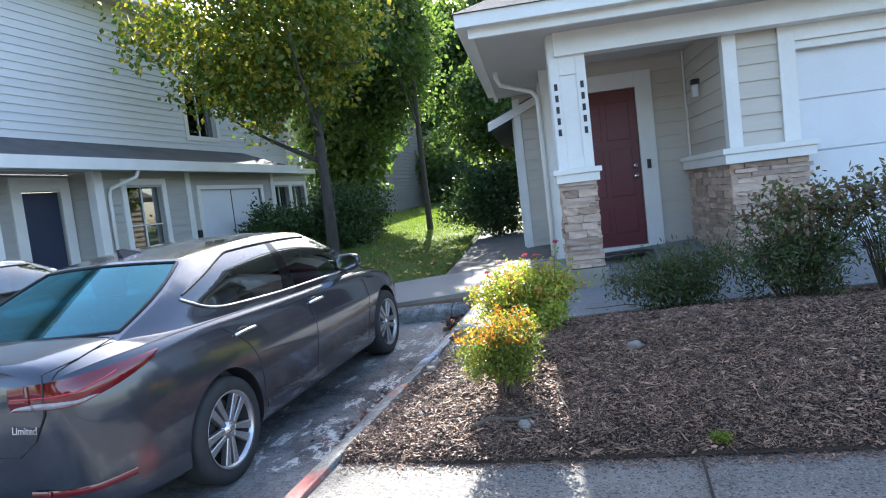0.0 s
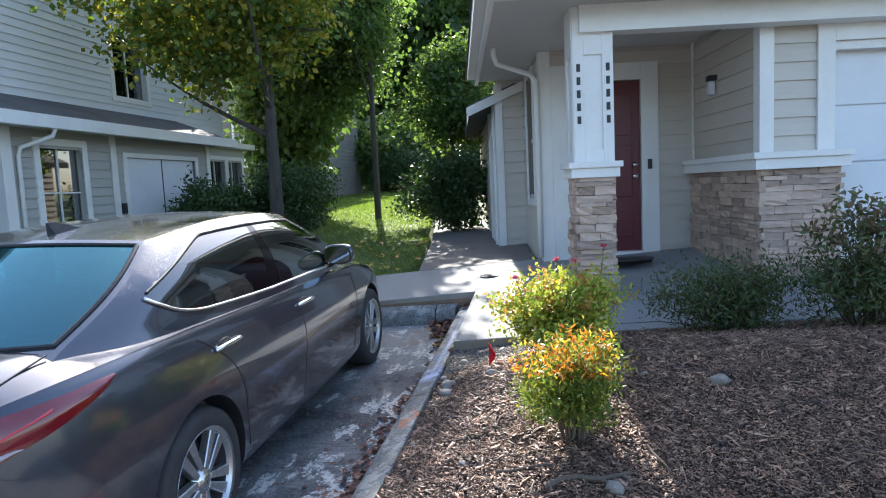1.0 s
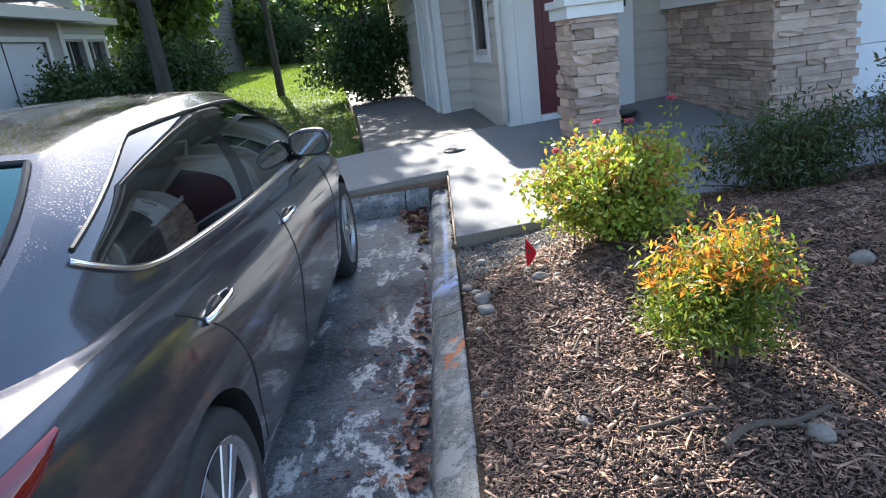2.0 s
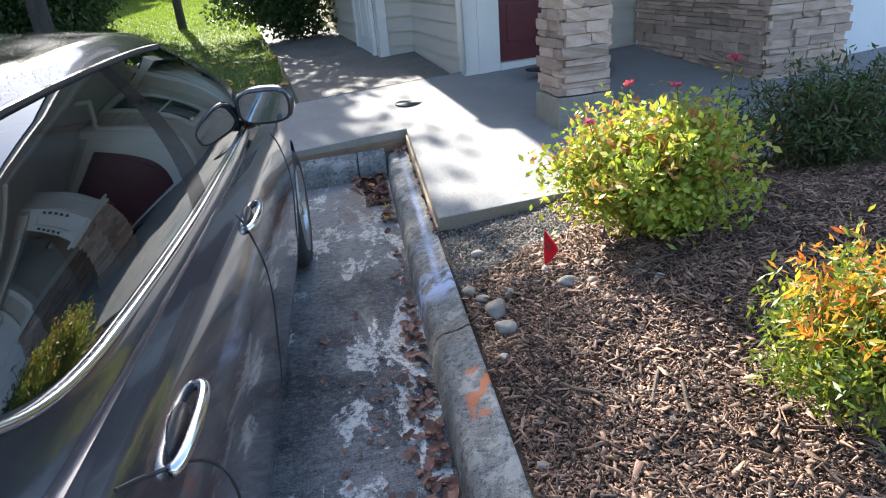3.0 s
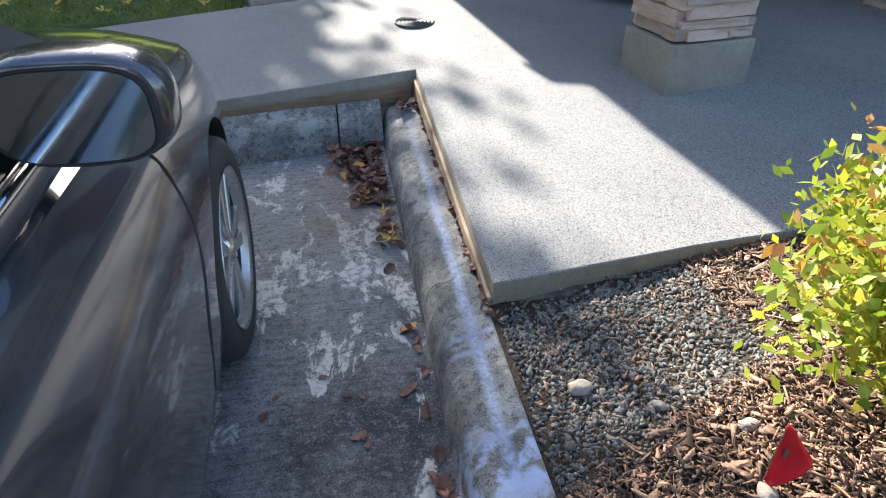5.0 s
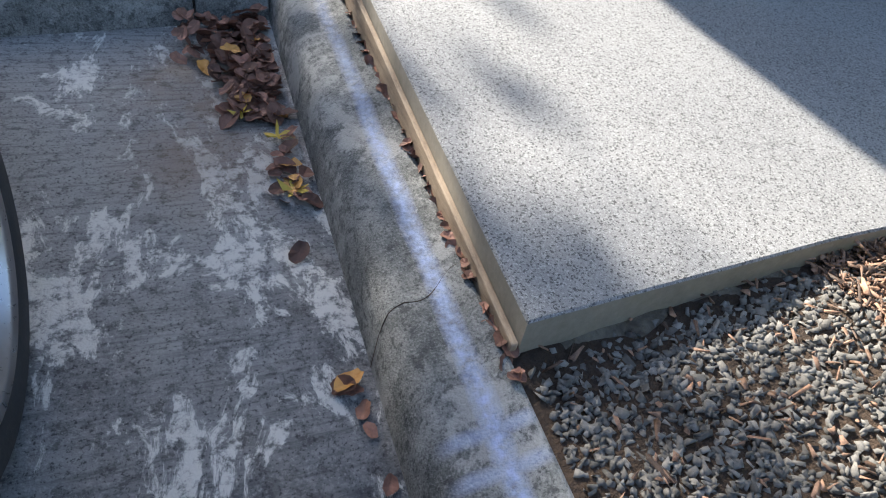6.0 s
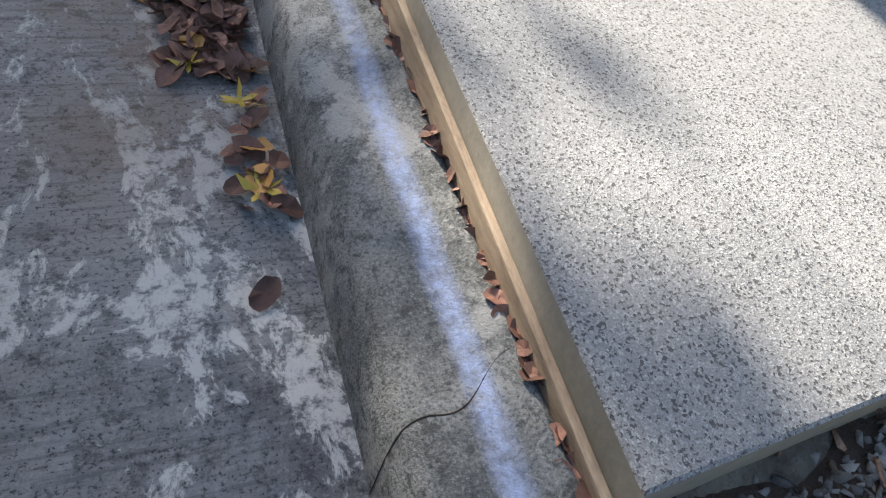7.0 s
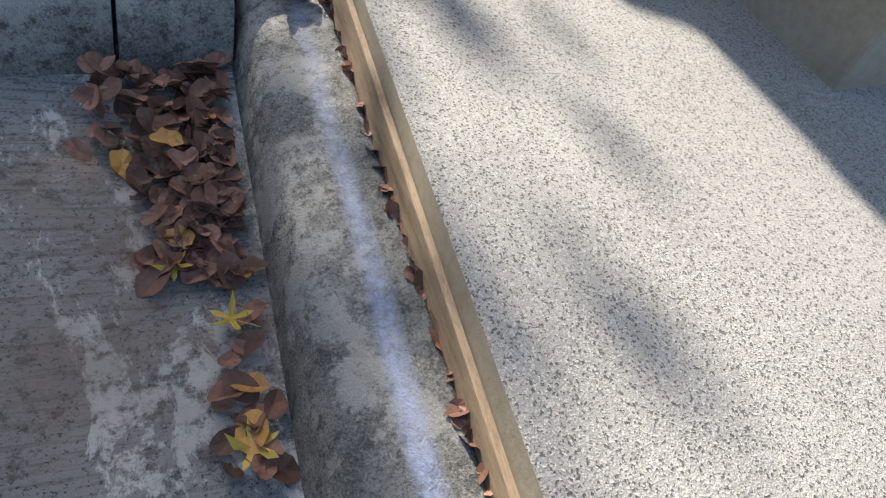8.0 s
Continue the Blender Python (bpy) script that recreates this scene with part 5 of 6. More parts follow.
        part("headrest", block((x - 0.13, 1.46, 1.13), (x + 0.13, 1.56, 1.31), 0.045), M["fabric"], st, "", True)
    rs = part("rear_seat", block((-0.62, 0.85, 0.42), (0.62, 1.4, 0.60), 0.06), M["fabric"], car, "", True)
    part("backrest", block((-0.62, 0.72, 0.55), (0.62, 0.9, 1.06), 0.06), M["fabric"], rs, "", True)
    vv = [(-0.37 + 0.185 * math.cos(a), 2.82 + 0.07 * math.sin(a), 0.95 + 0.17 * math.sin(a)) for a in [k * math.tau / 32 for k in range(33)]]
    part("steering_wheel", tube(vv, 0.014, 8), M["black"], car, "", True)
    if full:
        cu = bpy.data.curves.new("badge", "FONT")
        cu.body, cu.size, cu.extrude, cu.offset = "Limited", 0.052, 0.002, 0.0006
        cu.shear = 0.2
        t = new("badge", cu)
        t.matrix_world = pose(0, 0, 0)
        bpy.context.view_layer.update()
        me = bpy.data.meshes.new_from_object(t.evaluated_get(bpy.context.evaluated_depsgraph_get()))
        bpy.data.objects.remove(t)
        me.materials.clear()
        me.materials.append(M["chrome"])
        ob = part("badge", me, None, car, "chrome lettered badge")
        ob.matrix_basis = pose(0.40, -0.006, 0.72, 90, 0, 0)
    return car


def car_paint(name, dark, light):
    m, nt, bsdf = nodes_of(name)
    pos, sep = ground_position(nt)
    fl = noise_tex(nt, pos, 900, 2, 0.5)
    dust = noise_tex(nt, pos, 4, 5, 0.7)
    col = mixc(nt, ramp(nt, fl, 0.3, 0.7), dark, light)
    nt.links.new(col, bsdf.inputs["Base Color"])
    bsdf.inputs["Metallic"].default_value = 0.6
    drops = node(nt, "ShaderNodeTexVoronoi", Scale=140.0)
    nt.links.new(pos, drops.inputs["Vector"])
    wet = mathn(nt, "MULTIPLY", ramp(nt, drops.outputs["Distance"], 0.18, 0.32, 1, 0), mathn(nt, "MULTIPLY", ramp(nt, sep.outputs["Z"], 1.05, 1.25), ramp(nt, dust, 0.4, 0.6)))
    nt.links.new(ramp(nt, mathn(nt, "ADD", dust, mathn(nt, "MULTIPLY", wet, 0.5)), 0.3, 1.1, 0.18, 0.34), bsdf.inputs["Roughness"])
    bsdf.inputs["Coat Weight"].default_value = 1.0
    bsdf.inputs["Coat Roughness"].default_value = 0.06
    b = node(nt, "ShaderNodeBump", Strength=0.5, Distance=0.003)
    nt.links.new(wet, b.inputs["Height"])
    nt.links.new(b.outputs[0], bsdf.inputs["Normal"])
    nt.links.new(b.outputs[0], bsdf.inputs["Coat Normal"])
    return m


M["grey_paint"] = car_paint("grey_car_paint", (0.042, 0.046, 0.058), (0.092, 0.098, 0.118))
M["silver_paint"] = car_paint("silver_car_paint", (0.40, 0.42, 0.45), (0.55, 0.57, 0.60))
CAR_Y = 3.50
CAR = pose(-3.20, CAR_Y, lot_z(CAR_Y) + 0.0, math.degrees(math.atan(0.03)), 0, 0)
car_thing("car", "dark grey metallic saloon car, dew on its roof", CAR, M["grey_paint"])
car_thing("car", "silver saloon car parked in the next bay", pose(-6.6, 3.8, lot_z(3.9), math.degrees(math.atan(0.03)), 0, 0), M["silver_paint"], False)

# ---- plants ----
def leaf_cloud(name, mat, places, sizes, seed, droop=0.3, aspect=0.5, parent=None, label=""):
    """Many small folded leaves, each its own island, at the given places."""
    r = np.random.default_rng(seed)
    n = len(places)
    places, sizes = np.asarray(places, float), np.asarray(sizes, float)
    d = r.normal(size=(n, 3))
    d[:, 2] -= droop
    d /= np.linalg.norm(d, axis=1)[:, None]
    up = r.normal(size=(n, 3))
    up[:, 2] += 1.0
    s = np.cross(d, up)
    s /= np.linalg.norm(s, axis=1)[:, None] + 1e-9
    nrm = np.cross(s, d)
    L = sizes[:, None]
    base, tip = places, places + d * L
    mid = places + d * L * 0.5 - nrm * L * 0.08
    a, b = mid + s * L * aspect * 0.5 + nrm * L * 0.10, mid - s * L * aspect * 0.5 + nrm * L * 0.10
    verts = np.stack([base, a, tip, b], 1).reshape(-1, 3)
    idx = np.arange(n)[:, None] * 4
    me = bpy.data.meshes.new(name)
    me.vertices.add(4 * n)
    me.vertices.foreach_set("co", verts.ravel())
    tris = np.concatenate([idx + [0, 1, 2], idx + [0, 2, 3]], 1).reshape(-1)
    me.loops.add(len(tris))
    me.loops.foreach_set("vertex_index", tris)
    me.polygons.add(2 * n)
    me.polygons.foreach_set("loop_start", np.arange(2 * n) * 3)
    me.polygons.foreach_set("loop_total", np.full(2 * n, 3))
    me.update(calc_edges=True)
    return part(name, me, mat, parent, label)


def clumps(r, centre, radii, count, per, spread, ragged=0.5):
    """Places for leaves: clumps scattered through an uneven ball, thicker towards its skin."""
    out = []
    for k in range(count):
        d = r.normal(size=3)
        d /= np.linalg.norm(d)
        q = Vector(d * 1.7) + Vector(centre)
        rad = (r.uniform(0.35, 1.0) ** 0.5) * (0.74 + ragged * noise.noise(q))
        c = np.array(centre) + d * np.array(radii) * rad
        out.append(c + r.normal(size=(per, 3)) * spread)
    return np.concatenate(out)


M["maple"] = leaf_material("maple_leaf", [(0.05, 0.10, 0.018), (0.085, 0.14, 0.02), (0.16, 0.18, 0.02), (0.30, 0.25, 0.03), (0.09, 0.14, 0.02)], 0.45)
M["wood_leaf"] = leaf_material("wood_leaf", [(0.045, 0.085, 0.025), (0.07, 0.12, 0.032), (0.11, 0.16, 0.04), (0.06, 0.10, 0.028)], 0.55)
M["hedge"] = leaf_material("hedge_leaf", [(0.025, 0.055, 0.018), (0.045, 0.085, 0.025), (0.07, 0.11, 0.03)], 0.25)
M["nandina"] = leaf_material("nandina_leaf", [(0.06, 0.12, 0.02), (0.10, 0.17, 0.025), (0.17, 0.21, 0.03), (0.30, 0.28, 0.04), (0.11, 0.16, 0.025)], 0.4)
M["nandina_top"] = leaf_material("nandina_tip", [(0.60, 0.33, 0.04), (0.62, 0.22, 0.03), (0.50, 0.12, 0.03), (0.55, 0.42, 0.05)], 0.45)
M["spirea"] = leaf_material("spirea_leaf", [(0.16, 0.25, 0.03), (0.30, 0.38, 0.05), (0.46, 0.45, 0.07), (0.22, 0.30, 0.04), (0.50, 0.40, 0.08)], 0.33)
M["spirea_red"] = leaf_material("spirea_red_leaf", [(0.45, 0.16, 0.07), (0.38, 0.22, 0.06), (0.50, 0.28, 0.10)], 0.4)
M["pink"] = leaf_material("pink_bloom", [(0.46, 0.07, 0.13), (0.52, 0.13, 0.20), (0.36, 0.06, 0.09)], 0.3)
M["juniper"] = leaf_material("low_shrub_leaf", [(0.035, 0.065, 0.025), (0.06, 0.10, 0.03), (0.09, 0.12, 0.035), (0.10, 0.06, 0.04)], 0.3)
M["bronze"] = leaf_material("bronze_leaf", [(0.16, 0.09, 0.06), (0.09, 0.13, 0.04), (0.20, 0.11, 0.07), (0.07, 0.11, 0.04)], 0.3)
M["stem"] = surface("stem", (0.07, 0.05, 0.035), (0.15, 0.11, 0.08), 0.85, 10.0, 80.0, 0.3)


def tree(name, label, x, y, z, height, trunk, centre, radii, count, per, spread, leaf, mat, seed, limbs=7):
    r = np.random.default_rng(seed)
    t = thing(name, label, "tree", pose(x, y, z))
    pts = [(0, 0, -0.3)] + [(0.12 * noise.noise(Vector((k, seed, 0))), 0.12 * noise.noise(Vector((k, 0, seed))), height * k / 6) for k in range(1, 7)]
    bm = tube([tuple(p) for p in spline(pts, 16)], trunk, 12, trunk * 0.3)
    for k in range(limbs):
        h = height * (0.35 + 0.6 * k / limbs)
        a = k * 2.4 + seed
        e = Vector(centre) + Vector((math.cos(a) * radii[0] * 0.75, math.sin(a) * radii[1] * 0.75, radii[2] * r.uniform(-0.5, 0.6)))
        s = Vector((0, 0, h))
        mid = s.lerp(e, 0.5) + Vector((0, 0, -0.12 * (e - s).length * 0.3))
        tube([tuple(p) for p in spline([s, mid, e], 10)], trunk * 0.42, 7, trunk * 0.08, bm)
    part("trunk", bm, M["bark"], t, "", True)
    pl = clumps(r, centre, radii, count, per, spread)
    leaf_cloud("crown", mat, pl, r.uniform(0.7, 1.3, len(pl)) * leaf, seed, 0.4, 0.7, t)
    return t


tree("maple_tree", "broad maple with green and yellowing leaves on the lawn", -6.0, 13.6, 0.4, 6.2, 0.14, (-0.7, -0.5, 5.0), (2.7, 2.4, 2.6), 300, 60, 0.24, 0.13, M["maple"], 3)
tree("young_tree", "slender young tree standing in the lawn", -5.3, 18.4, 0.6, 8.5, 0.092, (-1.15, 0.2, 5.75), (2.55, 2.3, 3.6), 460, 55, 0.26, 0.15, M["wood_leaf"], 5)
tree("understory_tree", "low dark tree behind the hedge shrub", -3.0, 17.0, 0.6, 3.6, 0.07, (0.0, 0.0, 3.0), (1.25, 1.15, 1.5), 150, 60, 0.2, 0.12, M["wood_leaf"], 15, 5)
for k, (x, y, h, w) in enumerate(((-8.9, 21.6, 7.5, 2.1), (-10.5, 39, 5.0, 3.2), (-5.8, 40, 4.6, 3.2), (-1.6, 39, 4.8, 3.2), (3.2, 36, 9.0, 3.2), (-27, 62, 22, 6.4), (-19, 65, 25, 6.8), (-11, 67, 26, 7.0), (-3, 66, 26, 7.0), (5, 68, 26, 7.0), (13, 62, 23, 7.0), (-35, 56, 21, 6.4))):
    tree("woodland_tree", "dark dense tree at the edge of the wood", x, y, 0.9, h * 0.9, 0.22, (0, 0, h * 0.52), (w, w, h * 0.47), 260, 60, 0.16 * w ** 0.8, 0.11 * w, M["wood_leaf"], 20 + k, 6)


def shrub(name, label, x, y, z, radii, count, per, spread, leaf, mats, seed, stems=10, aspect=0.4, lift=0.0):
    r = np.random.default_rng(seed)
    s = thing(name, label, "shrub", pose(x, y, z))
    bm = bmesh.new()
    for k in range(stems):
        a = r.uniform(0, math.tau)
        e = (math.cos(a) * radii[0] * 0.8 * r.uniform(0.4, 1), math.sin(a) * radii[1] * 0.8 * r.uniform(0.4, 1), radii[2] * r.uniform(1.0, 1.75) + lift)
        tube([(0.05 * math.cos(a), 0.05 * math.sin(a), -0.06), (e[0] * 0.5, e[1] * 0.5, e[2] * 0.55), e], 0.008, 5, 0.003, bm)
    part("branch", bm, M["stem"], s)
    for k, (mat, share, zlo) in enumerate(mats):
        pl = clumps(r, (0, 0, radii[2] + lift), radii, int(count * share), per, spread, 0.95)
        sprigs = []
        for q in range(int(70 * share)):
            a, e = r.uniform(0, math.tau), r.uniform(0.1, 1.3)
            d = np.array([math.cos(a) * math.cos(e), math.sin(a) * math.cos(e), math.sin(e)])
            for w in np.linspace(0.55, r.uniform(0.95, 1.28), 9):
                c = np.array([0, 0, radii[2] + lift]) + d * np.array(radii) * w + np.array([0, 0, 0.06 * radii[2] * w * w])
                sprigs.append(c + r.normal(size=(2, 3)) * leaf * 0.35)
        pl = np.concatenate([pl] + sprigs)
        pl = pl[pl[:, 2] > zlo]
        leaf_cloud("leaves", mat, pl, r.uniform(0.6, 1.4, len(pl)) * leaf, seed + k, -0.2, aspect, s)
    return s


def bed_at(x, y):
    return bed_z(x, y) - 0.01


shrub("nandina_bush", "orange-tipped green nandina bush in the mulch", -0.71, 5.05, bed_at(-0.71, 5.05), (0.28, 0.26, 0.25), 420, 34, 0.035, 0.034, [(M["nandina"], 0.6, 0.12), (M["nandina_top"], 0.55, 0.36)], 41, 34, 0.28)
shrub("spirea_bush", "yellow-green spirea bush with red tips and pink blooms", -0.72, 6.32, bed_at(-0.72, 6.32), (0.43, 0.38, 0.27), 500, 36, 0.05, 0.036, [(M["spirea"], 0.85, 0.0), (M["spirea_red"], 0.2, 0.30)], 42, 30, 0.5)
for k, (x, y) in enumerate(((-0.98, 6.22), (-0.62, 6.28), (-0.78, 6.48), (-0.52, 6.17))):
    r = np.random.default_rng(60 + k)
    sp = thing("spirea_shoot", "tall spirea shoot with small pink blooms", "shoot", pose(x, y, bed_at(x, y)), "spirea shoots")
    hgt = 0.57 + 0.04 * k
    part("stem", tube([(0, 0, 0.05), (0.02, 0.0, hgt * 0.5), (-0.06 + 0.04 * k, 0.03, hgt)], 0.005, 5, 0.002), M["stem"], sp)
    pl = np.array([(-0.06 + 0.04 * k, 0.03, hgt)]) + r.normal(size=(70, 3)) * (0.010, 0.010, 0.005)
    leaf_cloud("bloom", M["pink"], pl, np.full(70, 0.014), 70 + k, -0.5, 0.8, sp)
    pl = np.array([[(-0.06 + 0.04 * k) * (q ** 2), 0.03 * q, hgt * q] for q in np.linspace(0.4, 0.95, 40)]) + r.normal(size=(40, 3)) * 0.02
    leaf_cloud("leaves", M["spirea"], pl, np.full(40, 0.036), 80 + k, 0.1, 0.45, sp)
low = [(0.45, 6.75, 0.55, 0.36, 0.26), (1.25, 6.55, 0.55, 0.4, 0.30), (2.3, 6.3, 0.6, 0.5, 0.34), (2.9, 5.75, 0.5, 0.45, 0.34)]
for k, (x, y, a, b, c) in enumerate(low):
    shrub("low_shrub", "low dark green feathery shrub beside the walk", x, y, bed_at(x, y), (a, b, c), 260, 26, 0.05, 0.045, [(M["juniper"], 1.0, 0.0)], 90 + k, 18, 0.25)
for k, (x, y) in enumerate(((1.35, 6.62), (1.9, 6.55))):
    shrub("bronze_shrub", "taller sparse shrub with bronze and green leaves", x, y, bed_at(x, y), (0.40, 0.32, 0.36), 52, 11, 0.058, 0.052, [(M["bronze"], 1.0, 0.1)], 100 + k, 24, 0.45, 0.15)
for k, (x, y, a, b, c) in enumerate(((-2.9, 15.9, 1.15, 0.8, 0.75), (-6.8, 15.8, 1.0, 1.0, 0.75), (-7.9, 14.6, 0.8, 0.8, 0.6), (-7.4, 18.0, 1.2, 1.0, 0.8), (-4.6, 36.5, 2.4, 1.0, 1.1), (-0.8, 33, 2.0, 1.2, 1.2), (-8.6, 36, 2.4, 1.2, 1.2))):
    shrub("hedge_shrub", "rounded dark green hedge shrub at the lawn edge", x, y, lawn_z(x, y) - 0.05, (a, b, c), 420, 34, 0.13, 0.085, [(M["hedge"], 1.0, 0.0)], 120 + k, 14, 0.55)

# grass blades on the lawn
def lawn_edge(y):
    return -2.50 - (y - 9.95) * 0.135 if y < 13.4 else -2.97 - (y - 13.4) * 0.165


r = np.random.default_rng(9)
n = 90000
gy = 9.5 + 26 * r.uniform(0, 1, n) ** 1.6
gx = np.array([lawn_edge(max(q, 9.95)) for q in gy]) - 0.03 - r.uniform(0, 1, n) * (6.0 + 0.12 * (gy - 9.5))
keep = gy > 9.98 + (gx + 2.47) * 0.17
gx, gy = gx[keep], gy[keep]
gz = np.array([lawn_z(a, b) for a, b in zip(gx, gy)])
base = np.stack([gx, gy, gz - 0.01], 1)
h = r.uniform(0.02, 0.055, len(gx)) * (1 + (gy - 9.5) * 0.04)
a = r.uniform(0, math.tau, len(gx))
w = 0.006 * (1 + (gy - 9.5) * 0.15)
side = np.stack([np.cos(a) * w, np.sin(a) * w, np.zeros(len(gx))], 1)
lean = r.normal(size=(len(gx), 3)) * 0.025
tip = base + lean * [1, 1, 0] + np.stack([np.zeros(len(gx)), np.zeros(len(gx)), h], 1)
verts = np.stack([base - side, base + side, tip], 1).reshape(-1, 3)
me = bpy.data.meshes.new("grass")
me.from_pydata(verts.tolist(), [], np.arange(len(verts)).reshape(-1, 3).tolist())
tagged(part("grass", me, M["grass"]), "short mown green grass blades", "grass", kind="stuff")

# ---- bark mulch, gravel, stones ----
def chips(name, mat, xs, ys, zs, length, width, thick, seed, label, category, tilt=0.35, parent=None):
    """Small irregular wedges lying at random on the ground."""
    r = np.random.default_rng(seed)
    n = len(xs)
    L = length * np.clip(np.exp(r.normal(size=n) * 0.5), 0.3, 3.0)
    W = width * np.clip(np.exp(r.normal(size=n) * 0.45), 0.35, 2.5)
    T = thick * r.uniform(0.6, 1.4, n)
    unit = np.array([(-0.5, -0.45, 0), (0.5, -0.12, 0), (0.45, 0.22, 0), (-0.38, 0.5, 0), (-0.45, -0.4, 1), (0.46, -0.08, 1), (0.4, 0.16, 1), (-0.34, 0.42, 1)])
    v = unit[None] + r.normal(size=(n, 8, 3)) * (0.10, 0.17, 0.15)
    v = v * np.stack([L, W, T], 1)[:, None]
    a, b, c = r.uniform(0, math.tau, n), r.normal(size=n) * tilt, r.normal(size=n) * tilt
    ca, sa, cb, sb, cc, sc = np.cos(a), np.sin(a), np.cos(b), np.sin(b), np.cos(c), np.sin(c)
    x, y, z = v[..., 0], v[..., 1], v[..., 2]
    y, z = y * cc[:, None] - z * sc[:, None], y * sc[:, None] + z * cc[:, None]
    x, z = x * cb[:, None] + z * sb[:, None], -x * sb[:, None] + z * cb[:, None]
    x, y = x * ca[:, None] - y * sa[:, None], x * sa[:, None] + y * ca[:, None]
    verts = np.stack([x + xs[:, None], y + ys[:, None], z + zs[:, None]], -1).reshape(-1, 3)
    quad = np.array([(4, 5, 6, 7), (0, 1, 5, 4), (1, 2, 6, 5), (2, 3, 7, 6), (3, 0, 4, 7)])
    loops = (np.arange(n)[:, None, None] * 8 + quad[None]).reshape(-1)
    me = bpy.data.meshes.new(name)
    me.vertices.add(len(verts))
    me.vertices.foreach_set("co", verts.ravel())
    me.loops.add(len(loops))
    me.loops.foreach_set("vertex_index", loops)
    me.polygons.add(n * 5)
    me.polygons.foreach_set("loop_start", np.arange(n * 5) * 4)
    me.polygons.foreach_set("loop_total", np.full(n * 5, 4))
    me.update(calc_edges=True)
    return tagged(part(name, me, mat, parent), label, category, kind="stuff")


r = np.random.default_rng(17)
def bed_points(n, x0, x1, y0, y1, power=1.0):
    xs = x0 + (x1 - x0) * r.uniform(0, 1, n) ** power
    ys = r.uniform(y0, y1, n)
    ok = (ys > 4.43 + 0.09 * np.maximum(xs + 0.8, 0)) & (ys < np.minimum(np.maximum(7.03 + (xs + 1.61) * 0.09, 7.0), 7.25))
    gravel = (xs < -1.0) & (ys > 6.35 + (xs + 1.6) * 0.35)
    return xs[ok & ~gravel], ys[ok & ~gravel]


def bed_heights(xs, ys, up):
    return np.array([bed_z(a, b) + 0.014 * noise.noise(Vector((a, b, 0)) * 6) + up for a, b in zip(xs, ys)])


xs, ys = bed_points(150000, -1.60, 1.2, 4.4, 7.2)
chips("bark_mulch", M["chip"], xs, ys, bed_heights(xs, ys, 0.002) + r.uniform(0, 0.012, len(xs)), 0.0145, 0.0046, 0.0022, 5, "shredded brown bark mulch covering the bed", "mulch")
xs, ys = bed_points(9000, -1.60, 1.2, 4.4, 7.2)
chips("bark_mulch", M["chip"], xs, ys, bed_heights(xs, ys, 0.010) + r.uniform(0, 0.008, len(xs)), 0.034, 0.0095, 0.0035, 15, "coarser bark flakes lying over the mulch", "mulch", 0.25)
xs, ys = bed_points(45000, 1.2, 3.36, 4.4, 7.2)
chips("bark_mulch", M["chip"], xs, ys, bed_heights(xs, ys, 0.002) + r.uniform(0, 0.01, len(xs)), 0.024, 0.0065, 0.003, 6, "shredded brown bark mulch covering the bed", "mulch")
n = 8000
xs, ys = r.uniform(-1.60, -0.85, n), r.uniform(6.2, 7.12, n)
ok = (ys > 6.32 + (xs + 1.6) * 0.35 + r.normal(size=n) * 0.05) & (ys < 6.95 + (xs + 1.61) * 0.09 + r.normal(size=n) * 0.02)
xs, ys = xs[ok], ys[ok]
chips("gravel", M["gravel"], xs, ys, bed_heights(xs, ys, -0.002), 0.0105, 0.0095, 0.008, 7, "loose grey gravel by the slab corner", "gravel", 0.6)

n = 350
xs, ys = r.uniform(-1.58, -0.9, n), r.uniform(6.3, 7.05, n)
chips("bark_mulch", M["chip"], xs, ys, bed_heights(xs, ys, 0.006), 0.02, 0.006, 0.003, 11, "stray bark flakes over the gravel", "mulch")

n = 5000
xs = r.uniform(-1.58, 3.3, n)
ys = 4.46 + 0.09 * np.maximum(xs + 0.8, 0) - np.abs(r.normal(size=n)) * 0.07
chips("bark_mulch", M["chip"], xs, ys, 0.049 + 0.02 * (ys - 4.4), 0.014, 0.0045, 0.0022, 21, "mulch crumbs spilled onto the walk", "mulch", 0.2)

stone_shapes = []
for k in range(5):
    bm = bmesh.new()
    bmesh.ops.create_icosphere(bm, subdivisions=3, radius=1.0)
    for v in bm.verts:
        v.co *= 1 + 0.30 * noise.noise(v.co * 1.1 + Vector((k * 9, 0, 0))) + 0.03 * noise.noise(v.co * 4)
    me = bpy.data.meshes.new("river_stone")
    bm.to_mesh(me)
    bm.free()
    me.polygons.foreach_set("use_smooth", [True] * len(me.polygons))
    me.materials.append(M["stone"])
    stone_shapes.append(me)
rs = random.Random(8)
stones = [(-1.50, 6.06, 0.055), (-1.20, 6.03, 0.04), (-1.49, 5.90, 0.045), (-1.57, 6.30, 0.035), (-1.42, 6.14, 0.028), (-1.53, 6.20, 0.03), (-1.38, 6.22, 0.022), (-1.12, 5.98, 0.022), (-1.47, 6.62, 0.028), (-1.30, 6.12, 0.02),
          (-1.24, 6.22, 0.022), (-1.05, 6.10, 0.02), (-1.54, 5.75, 0.022), (0.07, 5.47, 0.05), (-0.56, 4.66, 0.04), (-1.24, 4.88, 0.028), (-1.18, 6.38, 0.02), (-1.32, 6.5, 0.018), (-0.3, 5.6, 0.02), (-1.56, 5.2, 0.02), (-0.9, 5.85, 0.018)]
